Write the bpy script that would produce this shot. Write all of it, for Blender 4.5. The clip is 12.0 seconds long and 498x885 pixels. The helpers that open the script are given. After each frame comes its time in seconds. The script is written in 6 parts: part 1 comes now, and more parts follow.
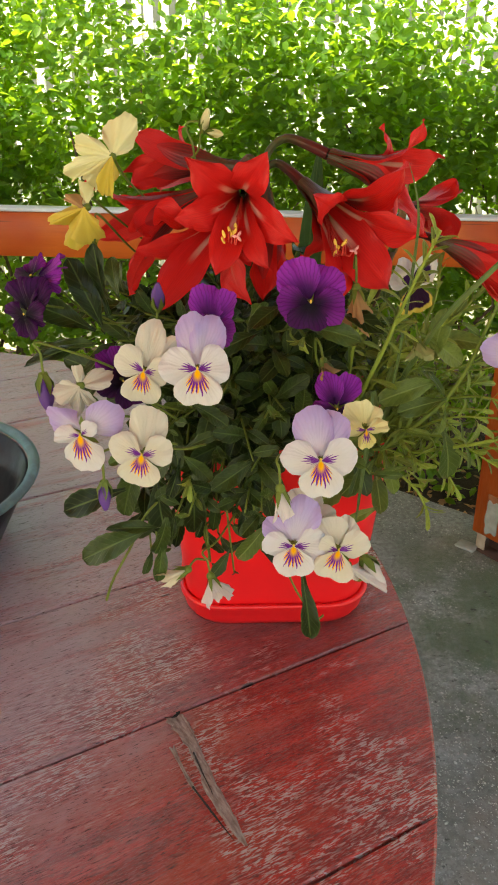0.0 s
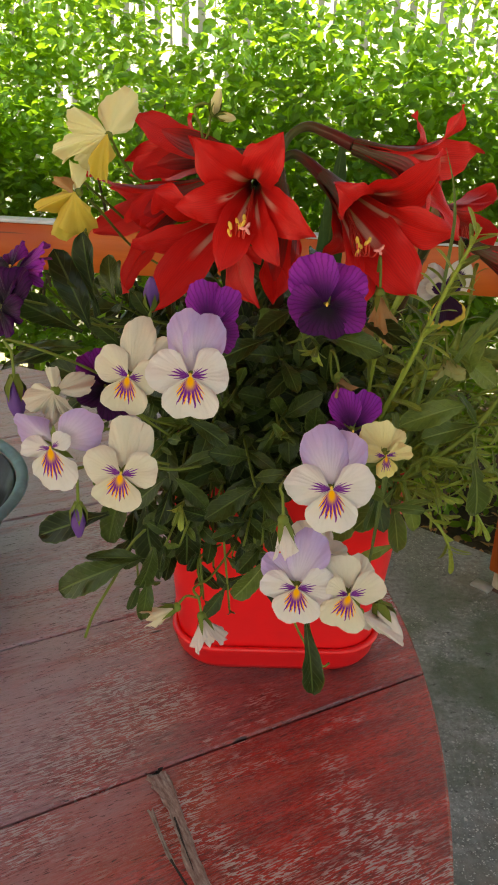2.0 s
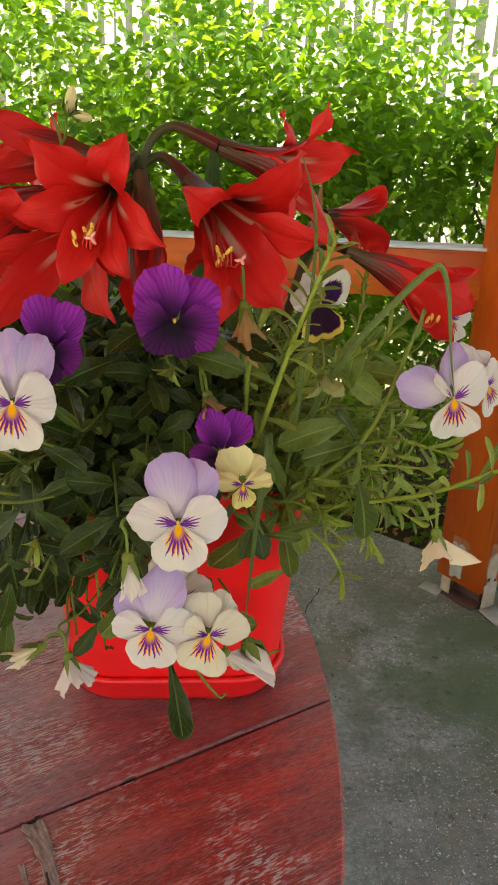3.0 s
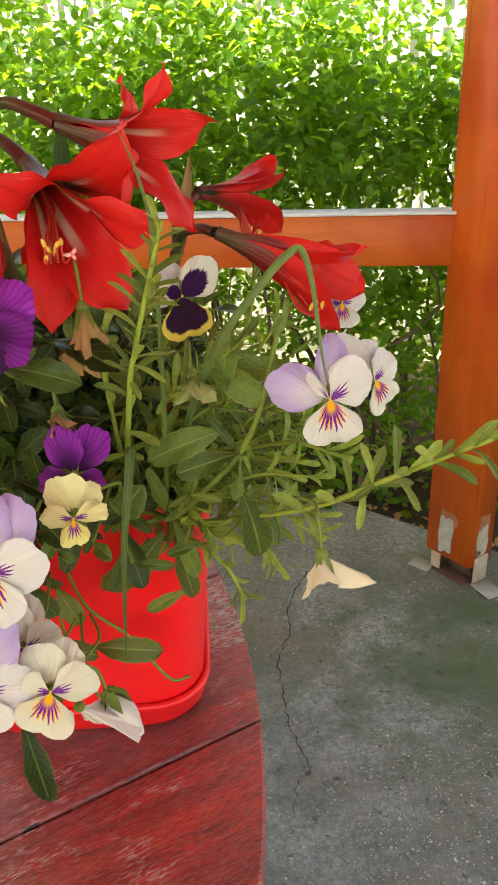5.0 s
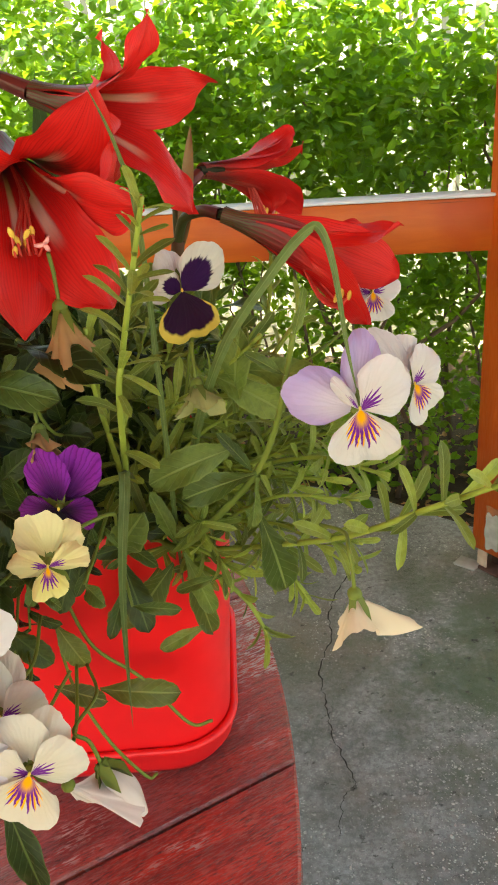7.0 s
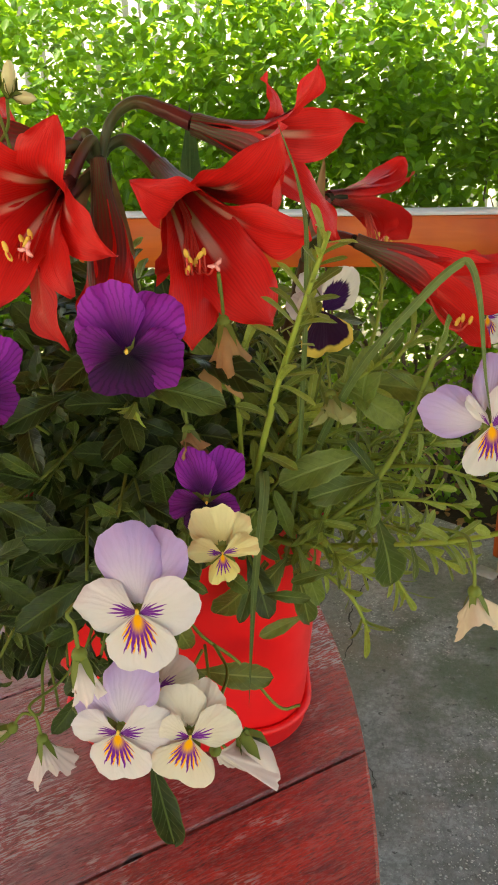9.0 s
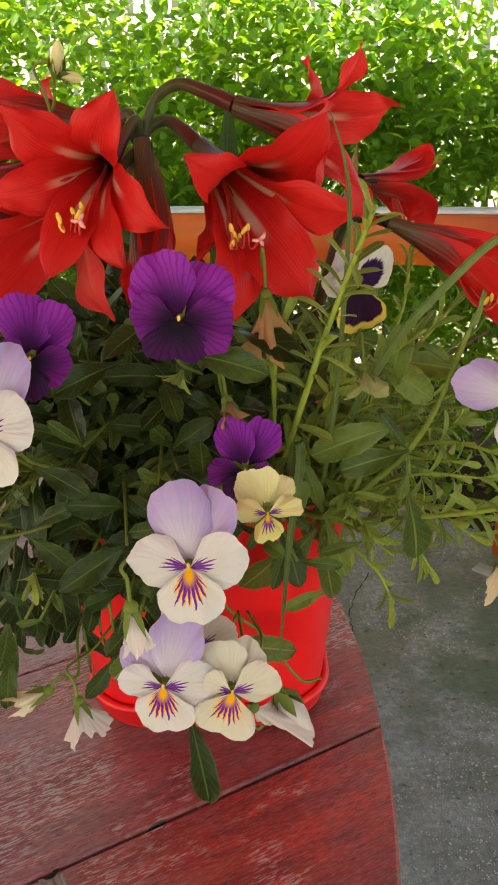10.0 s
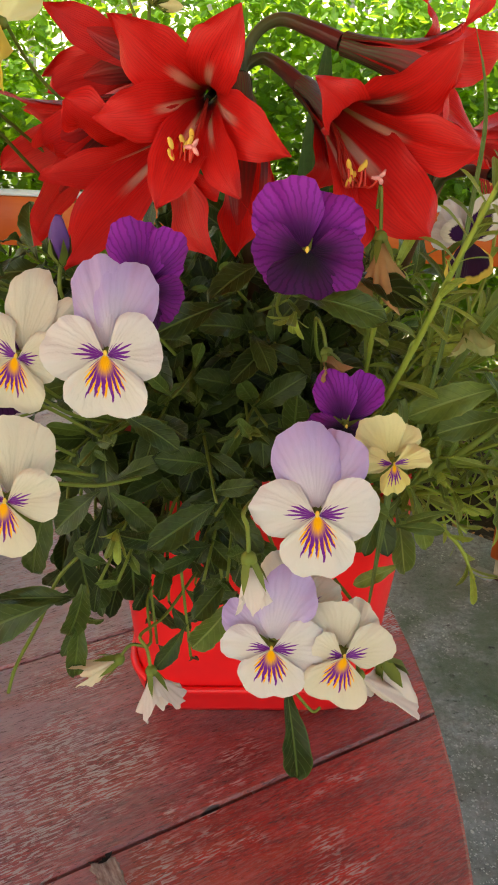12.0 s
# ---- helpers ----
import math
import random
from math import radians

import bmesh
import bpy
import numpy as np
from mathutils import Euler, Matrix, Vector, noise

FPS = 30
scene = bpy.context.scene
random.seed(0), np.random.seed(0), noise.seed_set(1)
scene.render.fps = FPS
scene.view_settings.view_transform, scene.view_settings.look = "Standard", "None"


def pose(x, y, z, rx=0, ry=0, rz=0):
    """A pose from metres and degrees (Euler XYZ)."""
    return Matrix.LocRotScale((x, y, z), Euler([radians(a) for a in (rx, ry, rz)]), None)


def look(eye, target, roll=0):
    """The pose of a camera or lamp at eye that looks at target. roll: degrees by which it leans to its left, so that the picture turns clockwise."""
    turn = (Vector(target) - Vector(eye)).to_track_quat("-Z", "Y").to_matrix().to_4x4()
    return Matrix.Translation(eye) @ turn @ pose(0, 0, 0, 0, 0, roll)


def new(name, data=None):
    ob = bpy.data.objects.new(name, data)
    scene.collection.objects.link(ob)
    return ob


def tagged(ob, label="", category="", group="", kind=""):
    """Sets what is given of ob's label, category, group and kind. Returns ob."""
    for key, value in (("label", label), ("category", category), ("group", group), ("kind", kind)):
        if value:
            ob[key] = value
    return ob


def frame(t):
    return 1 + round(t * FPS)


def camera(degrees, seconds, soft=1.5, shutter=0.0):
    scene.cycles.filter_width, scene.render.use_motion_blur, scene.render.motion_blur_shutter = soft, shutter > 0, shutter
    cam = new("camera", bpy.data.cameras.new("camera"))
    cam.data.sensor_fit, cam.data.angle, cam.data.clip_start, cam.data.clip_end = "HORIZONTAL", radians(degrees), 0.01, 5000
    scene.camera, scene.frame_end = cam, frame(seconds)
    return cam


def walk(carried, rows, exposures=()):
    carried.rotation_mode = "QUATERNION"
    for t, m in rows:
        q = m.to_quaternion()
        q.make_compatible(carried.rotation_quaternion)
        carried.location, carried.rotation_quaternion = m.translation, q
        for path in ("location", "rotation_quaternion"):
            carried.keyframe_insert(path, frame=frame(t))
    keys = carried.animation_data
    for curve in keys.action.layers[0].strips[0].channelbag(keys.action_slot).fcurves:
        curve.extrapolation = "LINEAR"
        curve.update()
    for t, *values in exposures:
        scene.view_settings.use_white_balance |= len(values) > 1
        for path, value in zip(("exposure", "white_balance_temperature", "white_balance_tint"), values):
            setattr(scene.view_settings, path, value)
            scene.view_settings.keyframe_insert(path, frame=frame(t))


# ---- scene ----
EXPOSURE, KELVIN, TINT = 2.03, 9000, 0
STOPS = ((0, -0.13), (1.0, -0.12), (2.0, -0.45), (2.5, -0.42), (3.5, 0.02), (5.5, 0.25), (7.0, 0.25), (9.0, -0.06), (10.5, -0.1), (12, -0.1))
cam = camera(34.2, 12.0, soft=1.9)
PATH = [
    (0, (0.027, 0.074, 1.263), (0.007, 1.892, 0.43), 0.3),
    (0.5, (0.03, 0.084, 1.247), (-0.042, 1.903, 0.419), 0.7),
    (1, (0.028, 0.105, 1.236), (-0.045, 1.931, 0.423), 1.8),
    (1.5, (0.024, 0.126, 1.231), (-0.051, 1.967, 0.453), 2.0),
    (2, (0.034, 0.14, 1.23), (-0.023, 1.984, 0.458), 2.1),
    (2.5, (0.058, 0.155, 1.23), (0.044, 2.002, 0.464), 2.4),
    (3, (0.095, 0.182, 1.231), (0.121, 2.028, 0.462), 2.0),
    (3.5, (0.132, 0.215, 1.232), (0.157, 2.059, 0.458), 0.5),
    (3.7, (0.148, 0.227, 1.237), (0.163, 2.065, 0.447), 0.1),
    (5.3, (0.181, 0.254, 1.22), (0.186, 2.074, 0.389), -2.1),
    (5.5, (0.188, 0.264, 1.215), (0.186, 2.081, 0.38), -2.5),
    (6, (0.201, 0.287, 1.212), (0.173, 2.105, 0.379), -3.5),
    (6.5, (0.201, 0.303, 1.209), (0.145, 2.121, 0.377), -4.1),
    (7, (0.186, 0.312, 1.208), (0.098, 2.129, 0.378), -4.4),
    (7.2, (0.177, 0.314, 1.21), (0.087, 2.131, 0.379), -4.3),
    (8.8, (0.131, 0.283, 1.231), (0.032, 2.093, 0.386), -2.1),
    (9, (0.126, 0.277, 1.229), (0.025, 2.094, 0.399), -1.9),
    (9.5, (0.113, 0.268, 1.226), (0.012, 2.085, 0.396), -1.5),
    (10, (0.105, 0.257, 1.221), (0.018, 2.076, 0.394), -1.0),
    (10.5, (0.088, 0.257, 1.201), (0.009, 2.08, 0.382), -0.3),
    (11, (0.07, 0.263, 1.19), (0.009, 2.088, 0.374), 0.1),
    (11.5, (0.061, 0.264, 1.187), (0.009, 2.088, 0.37), 0.8),
    (12, (0.046, 0.267, 1.188), (0.011, 2.093, 0.373), 1.4),
]
walk(cam, [(t, look(eye, target, roll)) for t, eye, target, roll in PATH], exposures=[(t, EXPOSURE + e, KELVIN, TINT) for t, e in STOPS])

# ---- world and sun ----
SUN_EL, SUN_AZ = radians(56), radians(240)   # azimuth clockwise from +y
world = bpy.data.worlds.new("world")
scene.world = world
world.use_nodes = True
wn = world.node_tree
sky = wn.nodes.new("ShaderNodeTexSky")
sky.dust_density, sky.air_density = 2.5, 1.0
sky.sky_type, sky.sun_disc, sky.sun_elevation, sky.sun_rotation = "NISHITA", False, SUN_EL, SUN_AZ
wn.links.new(sky.outputs["Color"], wn.nodes["Background"].inputs["Color"])
wn.nodes["Background"].inputs["Strength"].default_value = 0.15
sun_data = bpy.data.lights.new("sun", "SUN")
sun_data.energy, sun_data.angle, sun_data.color = 5.0, radians(0.6), (1.0, 0.95, 0.86)
sun = new("sun", sun_data)
sun_dir = Vector((math.sin(SUN_AZ) * math.cos(SUN_EL), math.cos(SUN_AZ) * math.cos(SUN_EL), math.sin(SUN_EL)))
sun.matrix_world = Matrix.Translation(sun_dir * 20) @ sun_dir.to_track_quat("Z", "Y").to_matrix().to_4x4()


# ---- materials ----
class Mat:
    """A node material with short calls to add nodes."""

    def __init__(self, name, rough=0.6, metal=0.0, spec=0.5):
        self.m = bpy.data.materials.new(name)
        self.m.use_nodes = True
        self.t = self.m.node_tree
        self.b = self.t.nodes["Principled BSDF"]
        self.set("Roughness", rough), self.set("Metallic", metal), self.set("Specular IOR Level", spec)

    def set(self, key, value):
        if hasattr(value, "links"):
            self.t.links.new(value, self.b.inputs[key])
        elif isinstance(value, tuple):
            self.b.inputs[key].default_value = (*value, 1.0) if len(value) == 3 else value
        else:
            self.b.inputs[key].default_value = value

    def put(self, socket, value):
        if hasattr(value, "links"):
            self.t.links.new(value, socket)
        elif isinstance(value, tuple) and len(value) == 3 and socket.type == "RGBA":
            socket.default_value = (*value, 1.0)
        else:
            socket.default_value = value

    def coord(self, kind="Object", scale=(1, 1, 1), rot=(0, 0, 0), loc=(0, 0, 0)):
        c = self.t.nodes.new("ShaderNodeTexCoord")
        mp = self.t.nodes.new("ShaderNodeMapping")
        mp.inputs["Scale"].default_value, mp.inputs["Rotation"].default_value = scale, rot
        mp.inputs["Location"].default_value = loc
        self.t.links.new(c.outputs[kind], mp.inputs["Vector"])
        return mp.outputs["Vector"]

    def world_coord(self, scale=(1, 1, 1)):
        g = self.t.nodes.new("ShaderNodeNewGeometry")
        mp = self.t.nodes.new("ShaderNodeMapping")
        mp.inputs["Scale"].default_value = scale
        self.t.links.new(g.outputs["Position"], mp.inputs["Vector"])
        return mp.outputs["Vector"]

    def noise(self, vec, scale, detail=4.0, rough=0.55, dist=0.0):
        n = self.t.nodes.new("ShaderNodeTexNoise")
        self.t.links.new(vec, n.inputs["Vector"])
        n.inputs["Scale"].default_value, n.inputs["Detail"].default_value = scale, detail
        n.inputs["Roughness"].default_value, n.inputs["Distortion"].default_value = rough, dist
        return n.outputs["Fac"]

    def voronoi(self, vec, scale, out="Distance", feature="F1"):
        n = self.t.nodes.new("ShaderNodeTexVoronoi")
        n.feature = feature
        self.t.links.new(vec, n.inputs["Vector"])
        n.inputs["Scale"].default_value = scale
        return n.outputs[out]

    def ramp(self, fac, stops):
        n = self.t.nodes.new("ShaderNodeValToRGB")
        e = n.color_ramp.elements
        while len(e) < len(stops):
            e.new(0.5)
        for el, (p, c) in zip(e, stops):
            el.position = p
            el.color = (c, c, c, 1) if not isinstance(c, tuple) else (*c, 1)
        self.put(n.inputs["Fac"], fac)
        return n.outputs["Color"]

    def mix(self, fac, a, b, kind="MIX"):
        n = self.t.nodes.new("ShaderNodeMix")
        n.data_type, n.blend_type = "RGBA", kind
        self.put(n.inputs[0], fac), self.put(n.inputs[6], a), self.put(n.inputs[7], b)
        return n.outputs[2]

    def math(self, op, a, b=0.0, c=0.0, clamp=False):
        n = self.t.nodes.new("ShaderNodeMath")
        n.operation, n.use_clamp = op, clamp
        self.put(n.inputs[0], a), self.put(n.inputs[1], b), self.put(n.inputs[2], c)
        return n.outputs[0]

    def smooth(self, x, lo, hi, a=0.0, b=1.0):
        n = self.t.nodes.new("ShaderNodeMapRange")
        n.interpolation_type = "SMOOTHSTEP"
        self.put(n.inputs["Value"], x)
        for key, v in (("From Min", lo), ("From Max", hi), ("To Min", a), ("To Max", b)):
            self.put(n.inputs[key], v)
        return n.outputs["Result"]

    def uv(self):
        n = self.t.nodes.new("ShaderNodeUVMap")
        s = self.t.nodes.new("ShaderNodeSeparateXYZ")
        self.t.links.new(n.outputs["UV"], s.inputs[0])
        return s.outputs["X"], s.outputs["Y"], n.outputs["UV"]

    def obj_random(self):
        return self.t.nodes.new("ShaderNodeObjectInfo").outputs["Random"]

    def island(self):
        return self.t.nodes.new("ShaderNodeNewGeometry").outputs["Random Per Island"]

    def bump(self, height, strength=0.3, distance=0.002):
        n = self.t.nodes.new("ShaderNodeBump")
        n.inputs["Strength"].default_value, n.inputs["Distance"].default_value = strength, distance
        self.t.links.new(height, n.inputs["Height"])
        self.t.links.new(n.outputs["Normal"], self.b.inputs["Normal"])

    def translucent(self, color, fac):
        """Lets light through a thin leaf or petal."""
        tr = self.t.nodes.new("ShaderNodeBsdfTranslucent")
        mx = self.t.nodes.new("ShaderNodeMixShader")
        self.put(tr.inputs["Color"], color)
        mx.inputs[0].default_value = fac
        self.t.links.new(self.b.outputs[0], mx.inputs[1])
        self.t.links.new(tr.outputs[0], mx.inputs[2])
        self.t.links.new(mx.outputs[0], self.t.nodes["Material Output"].inputs["Surface"])
        return self


def mat_table():
    m = Mat("red_stained_wood", 0.5, spec=0.25)
    v = m.coord("Object", (1, 1, 1))
    vr = m.t.nodes.new("ShaderNodeVectorMath")
    vr.operation = "ADD"
    comb = m.t.nodes.new("ShaderNodeCombineXYZ")
    m.put(comb.inputs[0], m.math("MULTIPLY", m.obj_random(), 7.0))
    m.t.links.new(v, vr.inputs[0]), m.t.links.new(comb.outputs[0], vr.inputs[1])

    def along(scale):
        mp = m.t.nodes.new("ShaderNodeMapping")
        mp.inputs["Scale"].default_value = scale
        m.t.links.new(vr.outputs[0], mp.inputs["Vector"])
        return mp.outputs["Vector"]
    vs, dash = along((2.6, 16.0, 6.0)), along((4.2, 27.0, 6.0))
    rings = m.noise(vs, 4.0, 5, 0.6, 0.9)
    fine = m.noise(vs, 38.0, 8, 0.74, 0.7)
    blotch = m.noise(vr.outputs[0], 7.0, 5, 0.62)
    broad = m.noise(vr.outputs[0], 2.2, 3, 0.5)
    red = m.mix(m.smooth(rings, 0.3, 0.7), (0.24, 0.006, 0.003), (0.52, 0.020, 0.007))
    red = m.mix(m.smooth(broad, 0.45, 0.65, 0, 0.6), red, (0.10, 0.010, 0.010))
    red = m.mix(m.smooth(fine, 0.52, 0.40, 0.0, 0.6), red, (0.05, 0.006, 0.005))
    red = m.mix(m.smooth(m.noise(vs, 1.6, 3, 0.5), 0.56, 0.68, 0, 0.65), red, (0.40, 0.040, 0.014))
    # short dashes where the stain has come off the raised grain, in loose groups
    worn = m.mix(fine, (0.34, 0.30, 0.29), (0.60, 0.55, 0.53))
    group = m.smooth(m.math("ADD", m.math("MULTIPLY", blotch, 0.8), m.math("MULTIPLY", rings, 0.2)), 0.475, 0.56, 0.10, 1.0)
    strokes = m.smooth(m.noise(dash, 30.0, 2, 0.5, 0.3), 0.535, 0.565)
    specks = m.smooth(m.noise(dash, 48.0, 3, 0.6, 0.4), 0.60, 0.63)
    wear = m.math("MULTIPLY", strokes, m.math("ADD", m.math("MULTIPLY", group, 0.95), 0.0))
    wear = m.math("MAXIMUM", wear, m.math("MULTIPLY", specks, m.math("ADD", m.math("MULTIPLY", group, 0.60), 0.14)))
    col = m.mix(m.math("MULTIPLY", wear, 0.9), red, worn)
    # grey-lavender sheen of reflected sky, painted into the boards towards the middle of the table
    sep = m.t.nodes.new("ShaderNodeSeparateXYZ")
    m.t.links.new(v, sep.inputs[0])
    q = m.math("SUBTRACT", sep.outputs["X"], sep.outputs["Y"])
    sky_sheen = m.smooth(m.math("ADD", q, m.math("MULTIPLY", m.math("SUBTRACT", m.noise(vr.outputs[0], 3.5, 5, 0.6), 0.5), 0.9)), 1.10, 0.66, 0.0, 0.92)
    sky_sheen = m.math("MULTIPLY", sky_sheen, m.smooth(m.noise(vs, 3.0, 5, 0.6), 0.30, 0.55, 0.55, 1.0))
    col = m.mix(sky_sheen, col, m.mix(fine, (0.24, 0.205, 0.235), (0.60, 0.55, 0.62)))
    pore = m.math("MULTIPLY", m.smooth(m.noise(dash, 30.0, 4, 0.6), 0.41, 0.34), 0.75)
    col = m.mix(pore, col, (0.035, 0.010, 0.009))
    dent = m.smooth(m.noise(vs, 9.0, 2, 0.4), 0.74, 0.80)
    col = m.mix(dent, col, (0.05, 0.02, 0.02))
    m.set("Base Color", col)
    m.set("Roughness", m.smooth(fine, 0.3, 0.75, 0.34, 0.62))
    m.set("Coat Weight", 1.0), m.set("Coat Roughness", 0.13), m.set("Coat IOR", 1.62)
    m.bump(m.math("ADD", m.math("MULTIPLY", fine, 0.9), m.math("SUBTRACT", m.math("MULTIPLY", rings, 0.9), pore)), 0.9, 0.0026)
    cb = m.t.nodes.new("ShaderNodeBump")
    cb.inputs["Strength"].default_value, cb.inputs["Distance"].default_value = 0.6, 0.0014
    m.t.links.new(fine, cb.inputs["Height"])
    m.t.links.new(cb.outputs["Normal"], m.b.inputs["Coat Normal"])
    return m.m


def mat_bare_wood(name="weathered_grey_wood"):
    m = Mat(name, 0.8)
    v = m.coord("Object", (14, 3, 8))
    n = m.noise(v, 26, 6, 0.72)
    m.set("Base Color", m.ramp(n, [(0.32, (0.13, 0.075, 0.06)), (0.5, (0.24, 0.19, 0.165)), (0.68, (0.38, 0.34, 0.30))]))
    m.bump(n, 0.6, 0.002)
    return m.m


def mat_orange_wood(name="orange_varnished_wood", a=(0.34, 0.060, 0.008), b=(0.60, 0.135, 0.018)):
    m = Mat(name, 0.45, spec=0.35)
    v = m.coord("Object", (9, 9, 0.9))
    rings = m.noise(v, 5.0, 5, 0.6, 0.8)
    fine = m.noise(v, 34.0, 4, 0.6)
    big = m.noise(m.coord("Object", (1, 1, 1)), 3.0, 3)
    col = m.mix(rings, a, b)
    col = m.mix(m.smooth(big, 0.45, 0.65), col, (a[0] * 1.1, a[1] * 0.9, a[2]))
    split = m.smooth(m.noise(m.coord("Object", (14, 14, 0.35)), 6.0, 2, 0.4), 0.70, 0.74, 0, 0.8)
    col = m.mix(split, col, (0.10, 0.025, 0.008))
    knot = m.smooth(m.voronoi(m.coord("Object", (1.0, 0.0, 0.62)), 4.6), 0.062, 0.035)
    col = m.mix(m.math("MULTIPLY", knot, 0.75), col, (0.15, 0.045, 0.02))
    m.set("Base Color", col)
    m.set("Roughness", m.smooth(fine, 0.3, 0.7, 0.34, 0.55))
    m.bump(m.math("ADD", fine, rings), 0.25, 0.0015)
    return m.m


def mat_rail_top():
    m = Mat("weathered_paint_sky_tint", 0.35)
    v = m.coord("Object", (1, 8, 8))
    n = m.noise(v, 9, 5, 0.6)
    # pale paint, with the bluish reflection of the sky mixed into its colour
    m.set("Base Color", m.ramp(n, [(0.3, (0.40, 0.43, 0.48)), (0.7, (0.62, 0.66, 0.72))]))
    m.bump(n, 0.3, 0.001)
    return m.m


def mat_concrete():
    m = Mat("old_concrete", 0.72)
    v = m.world_coord()
    big = m.noise(v, 1.6, 4, 0.6)
    mid = m.noise(v, 7.0, 8, 0.75)
    fine = m.noise(v, 70.0, 6, 0.75)
    col = m.mix(m.smooth(mid, 0.30, 0.70), (0.115, 0.122, 0.112), (0.31, 0.325, 0.32))
    col = m.mix(m.smooth(fine, 0.42, 0.60, 0.0, 0.75), col, m.mix(0.55, col, (0.04, 0.04, 0.035)))
    col = m.mix(m.smooth(big, 0.45, 0.62, 0, 0.6), col, (0.075, 0.088, 0.050))
    col = m.mix(m.smooth(m.noise(v, 3.1, 6, 0.65), 0.50, 0.64, 0, 0.45), col, (0.19, 0.150, 0.115))
    # moss in the damp corner by the post
    at = m.t.nodes.new("ShaderNodeVectorMath")
    at.operation = "DISTANCE"
    m.t.links.new(v, at.inputs[0])
    at.inputs[1].default_value = (0.72, 1.74, 0.0)
    damp = m.smooth(m.math("ADD", at.outputs["Value"], m.math("MULTIPLY", m.math("SUBTRACT", mid, 0.5), 1.1)), 0.50, 0.02, 0.0, 0.75)
    col = m.mix(damp, col, (0.056, 0.102, 0.042))
    pits = m.smooth(m.noise(v, 38.0, 5, 0.7), 0.60, 0.66, 0, 0.75)
    col = m.mix(pits, col, (0.03, 0.031, 0.027))
    # exposed pale aggregate where the skin has worn away
    patch = m.smooth(m.math("ADD", m.noise(v, 2.3, 5, 0.65), m.math("MULTIPLY", m.math("SUBTRACT", mid, 0.5), 0.25)), 0.43, 0.58)
    # most of it towards the open side of the floor
    bald = m.t.nodes.new("ShaderNodeVectorMath")
    bald.operation = "DISTANCE"
    m.t.links.new(v, bald.inputs[0])
    bald.inputs[1].default_value = (0.66, 1.16, 0.0)
    patch = m.math("MAXIMUM", m.math("MULTIPLY", patch, 0.6), m.smooth(m.math("ADD", bald.outputs["Value"], m.math("MULTIPLY", m.math("SUBTRACT", mid, 0.5), 0.7)), 0.46, 0.16))
    warp = m.t.nodes.new("ShaderNodeVectorMath")
    warp.operation = "ADD"
    jit = m.t.nodes.new("ShaderNodeTexNoise")
    jit.inputs["Scale"].default_value = 60.0
    m.t.links.new(v, jit.inputs["Vector"])
    amt = m.t.nodes.new("ShaderNodeVectorMath")
    amt.operation = "SCALE"
    amt.inputs["Scale"].default_value = 0.012
    m.t.links.new(jit.outputs["Color"], amt.inputs[0])
    m.t.links.new(v, warp.inputs[0]), m.t.links.new(amt.outputs[0], warp.inputs[1])
    wv = warp.outputs[0]
    grit = m.math("MULTIPLY", m.smooth(m.voronoi(wv, 170.0), 0.36, 0.18), m.smooth(m.noise(v, 95.0, 3), 0.46, 0.56))
    stones = m.math("MULTIPLY", m.smooth(m.voronoi(wv, 85.0), 0.34, 0.18), m.smooth(m.noise(v, 46.0, 3), 0.50, 0.58))
    speck = m.math("MULTIPLY", m.math("MAXIMUM", grit, stones), m.math("SUBTRACT", m.math("ADD", m.math("MULTIPLY", patch, 0.85), 0.14), m.math("MULTIPLY", damp, 0.7), 0.0, True))
    col = m.mix(speck, col, (0.66, 0.65, 0.61))
    m.set("Base Color", col)
    m.set("Roughness", m.smooth(mid, 0.35, 0.65, 0.40, 0.8))
    m.bump(m.math("ADD", m.math("MULTIPLY", fine, 0.9), m.math("SUBTRACT", m.math("ADD", mid, speck), m.math("MULTIPLY", pits, 0.8))), 0.9, 0.006)
    return m.m


def mat_soil(name="dark_soil", a=(0.022, 0.015, 0.01), b=(0.075, 0.055, 0.04), scale=30.0):
    m = Mat(name, 0.95, spec=0.2)
    v = m.world_coord()
    n = m.noise(v, scale, 6, 0.7)
    lit = m.smooth(m.noise(v, scale * 0.9, 2), 0.6, 0.72)
    col = m.mix(n, a, b)
    col = m.mix(m.math("MULTIPLY", lit, 0.6), col, (0.20, 0.15, 0.10))
    m.set("Base Color", col)
    m.bump(n, 0.9, 0.02)
    return m.m


def mat_yard():
    m = Mat("pale_dry_ground", 0.95, spec=0.2)
    v = m.world_coord()
    n = m.noise(v, 4, 6, 0.65)
    m.set("Base Color", m.ramp(n, [(0.3, (0.24, 0.24, 0.16)), (0.7, (0.46, 0.43, 0.32))]))
    m.bump(n, 0.5, 0.02)
    return m.m


def mat_red_plastic():
    m = Mat("bright_red_plastic", 0.36)
    v = m.coord("Object")
    n = m.noise(v, 300, 2)
    big = m.noise(v, 14, 4)
    m.set("Base Color", m.mix(m.smooth(big, 0.35, 0.7), (0.80, 0.011, 0.018), (0.73, 0.009, 0.016)))
    m.set("Roughness", m.smooth(big, 0.3, 0.7, 0.30, 0.46))
    m.bump(n, 0.06, 0.0005)
    return m.m


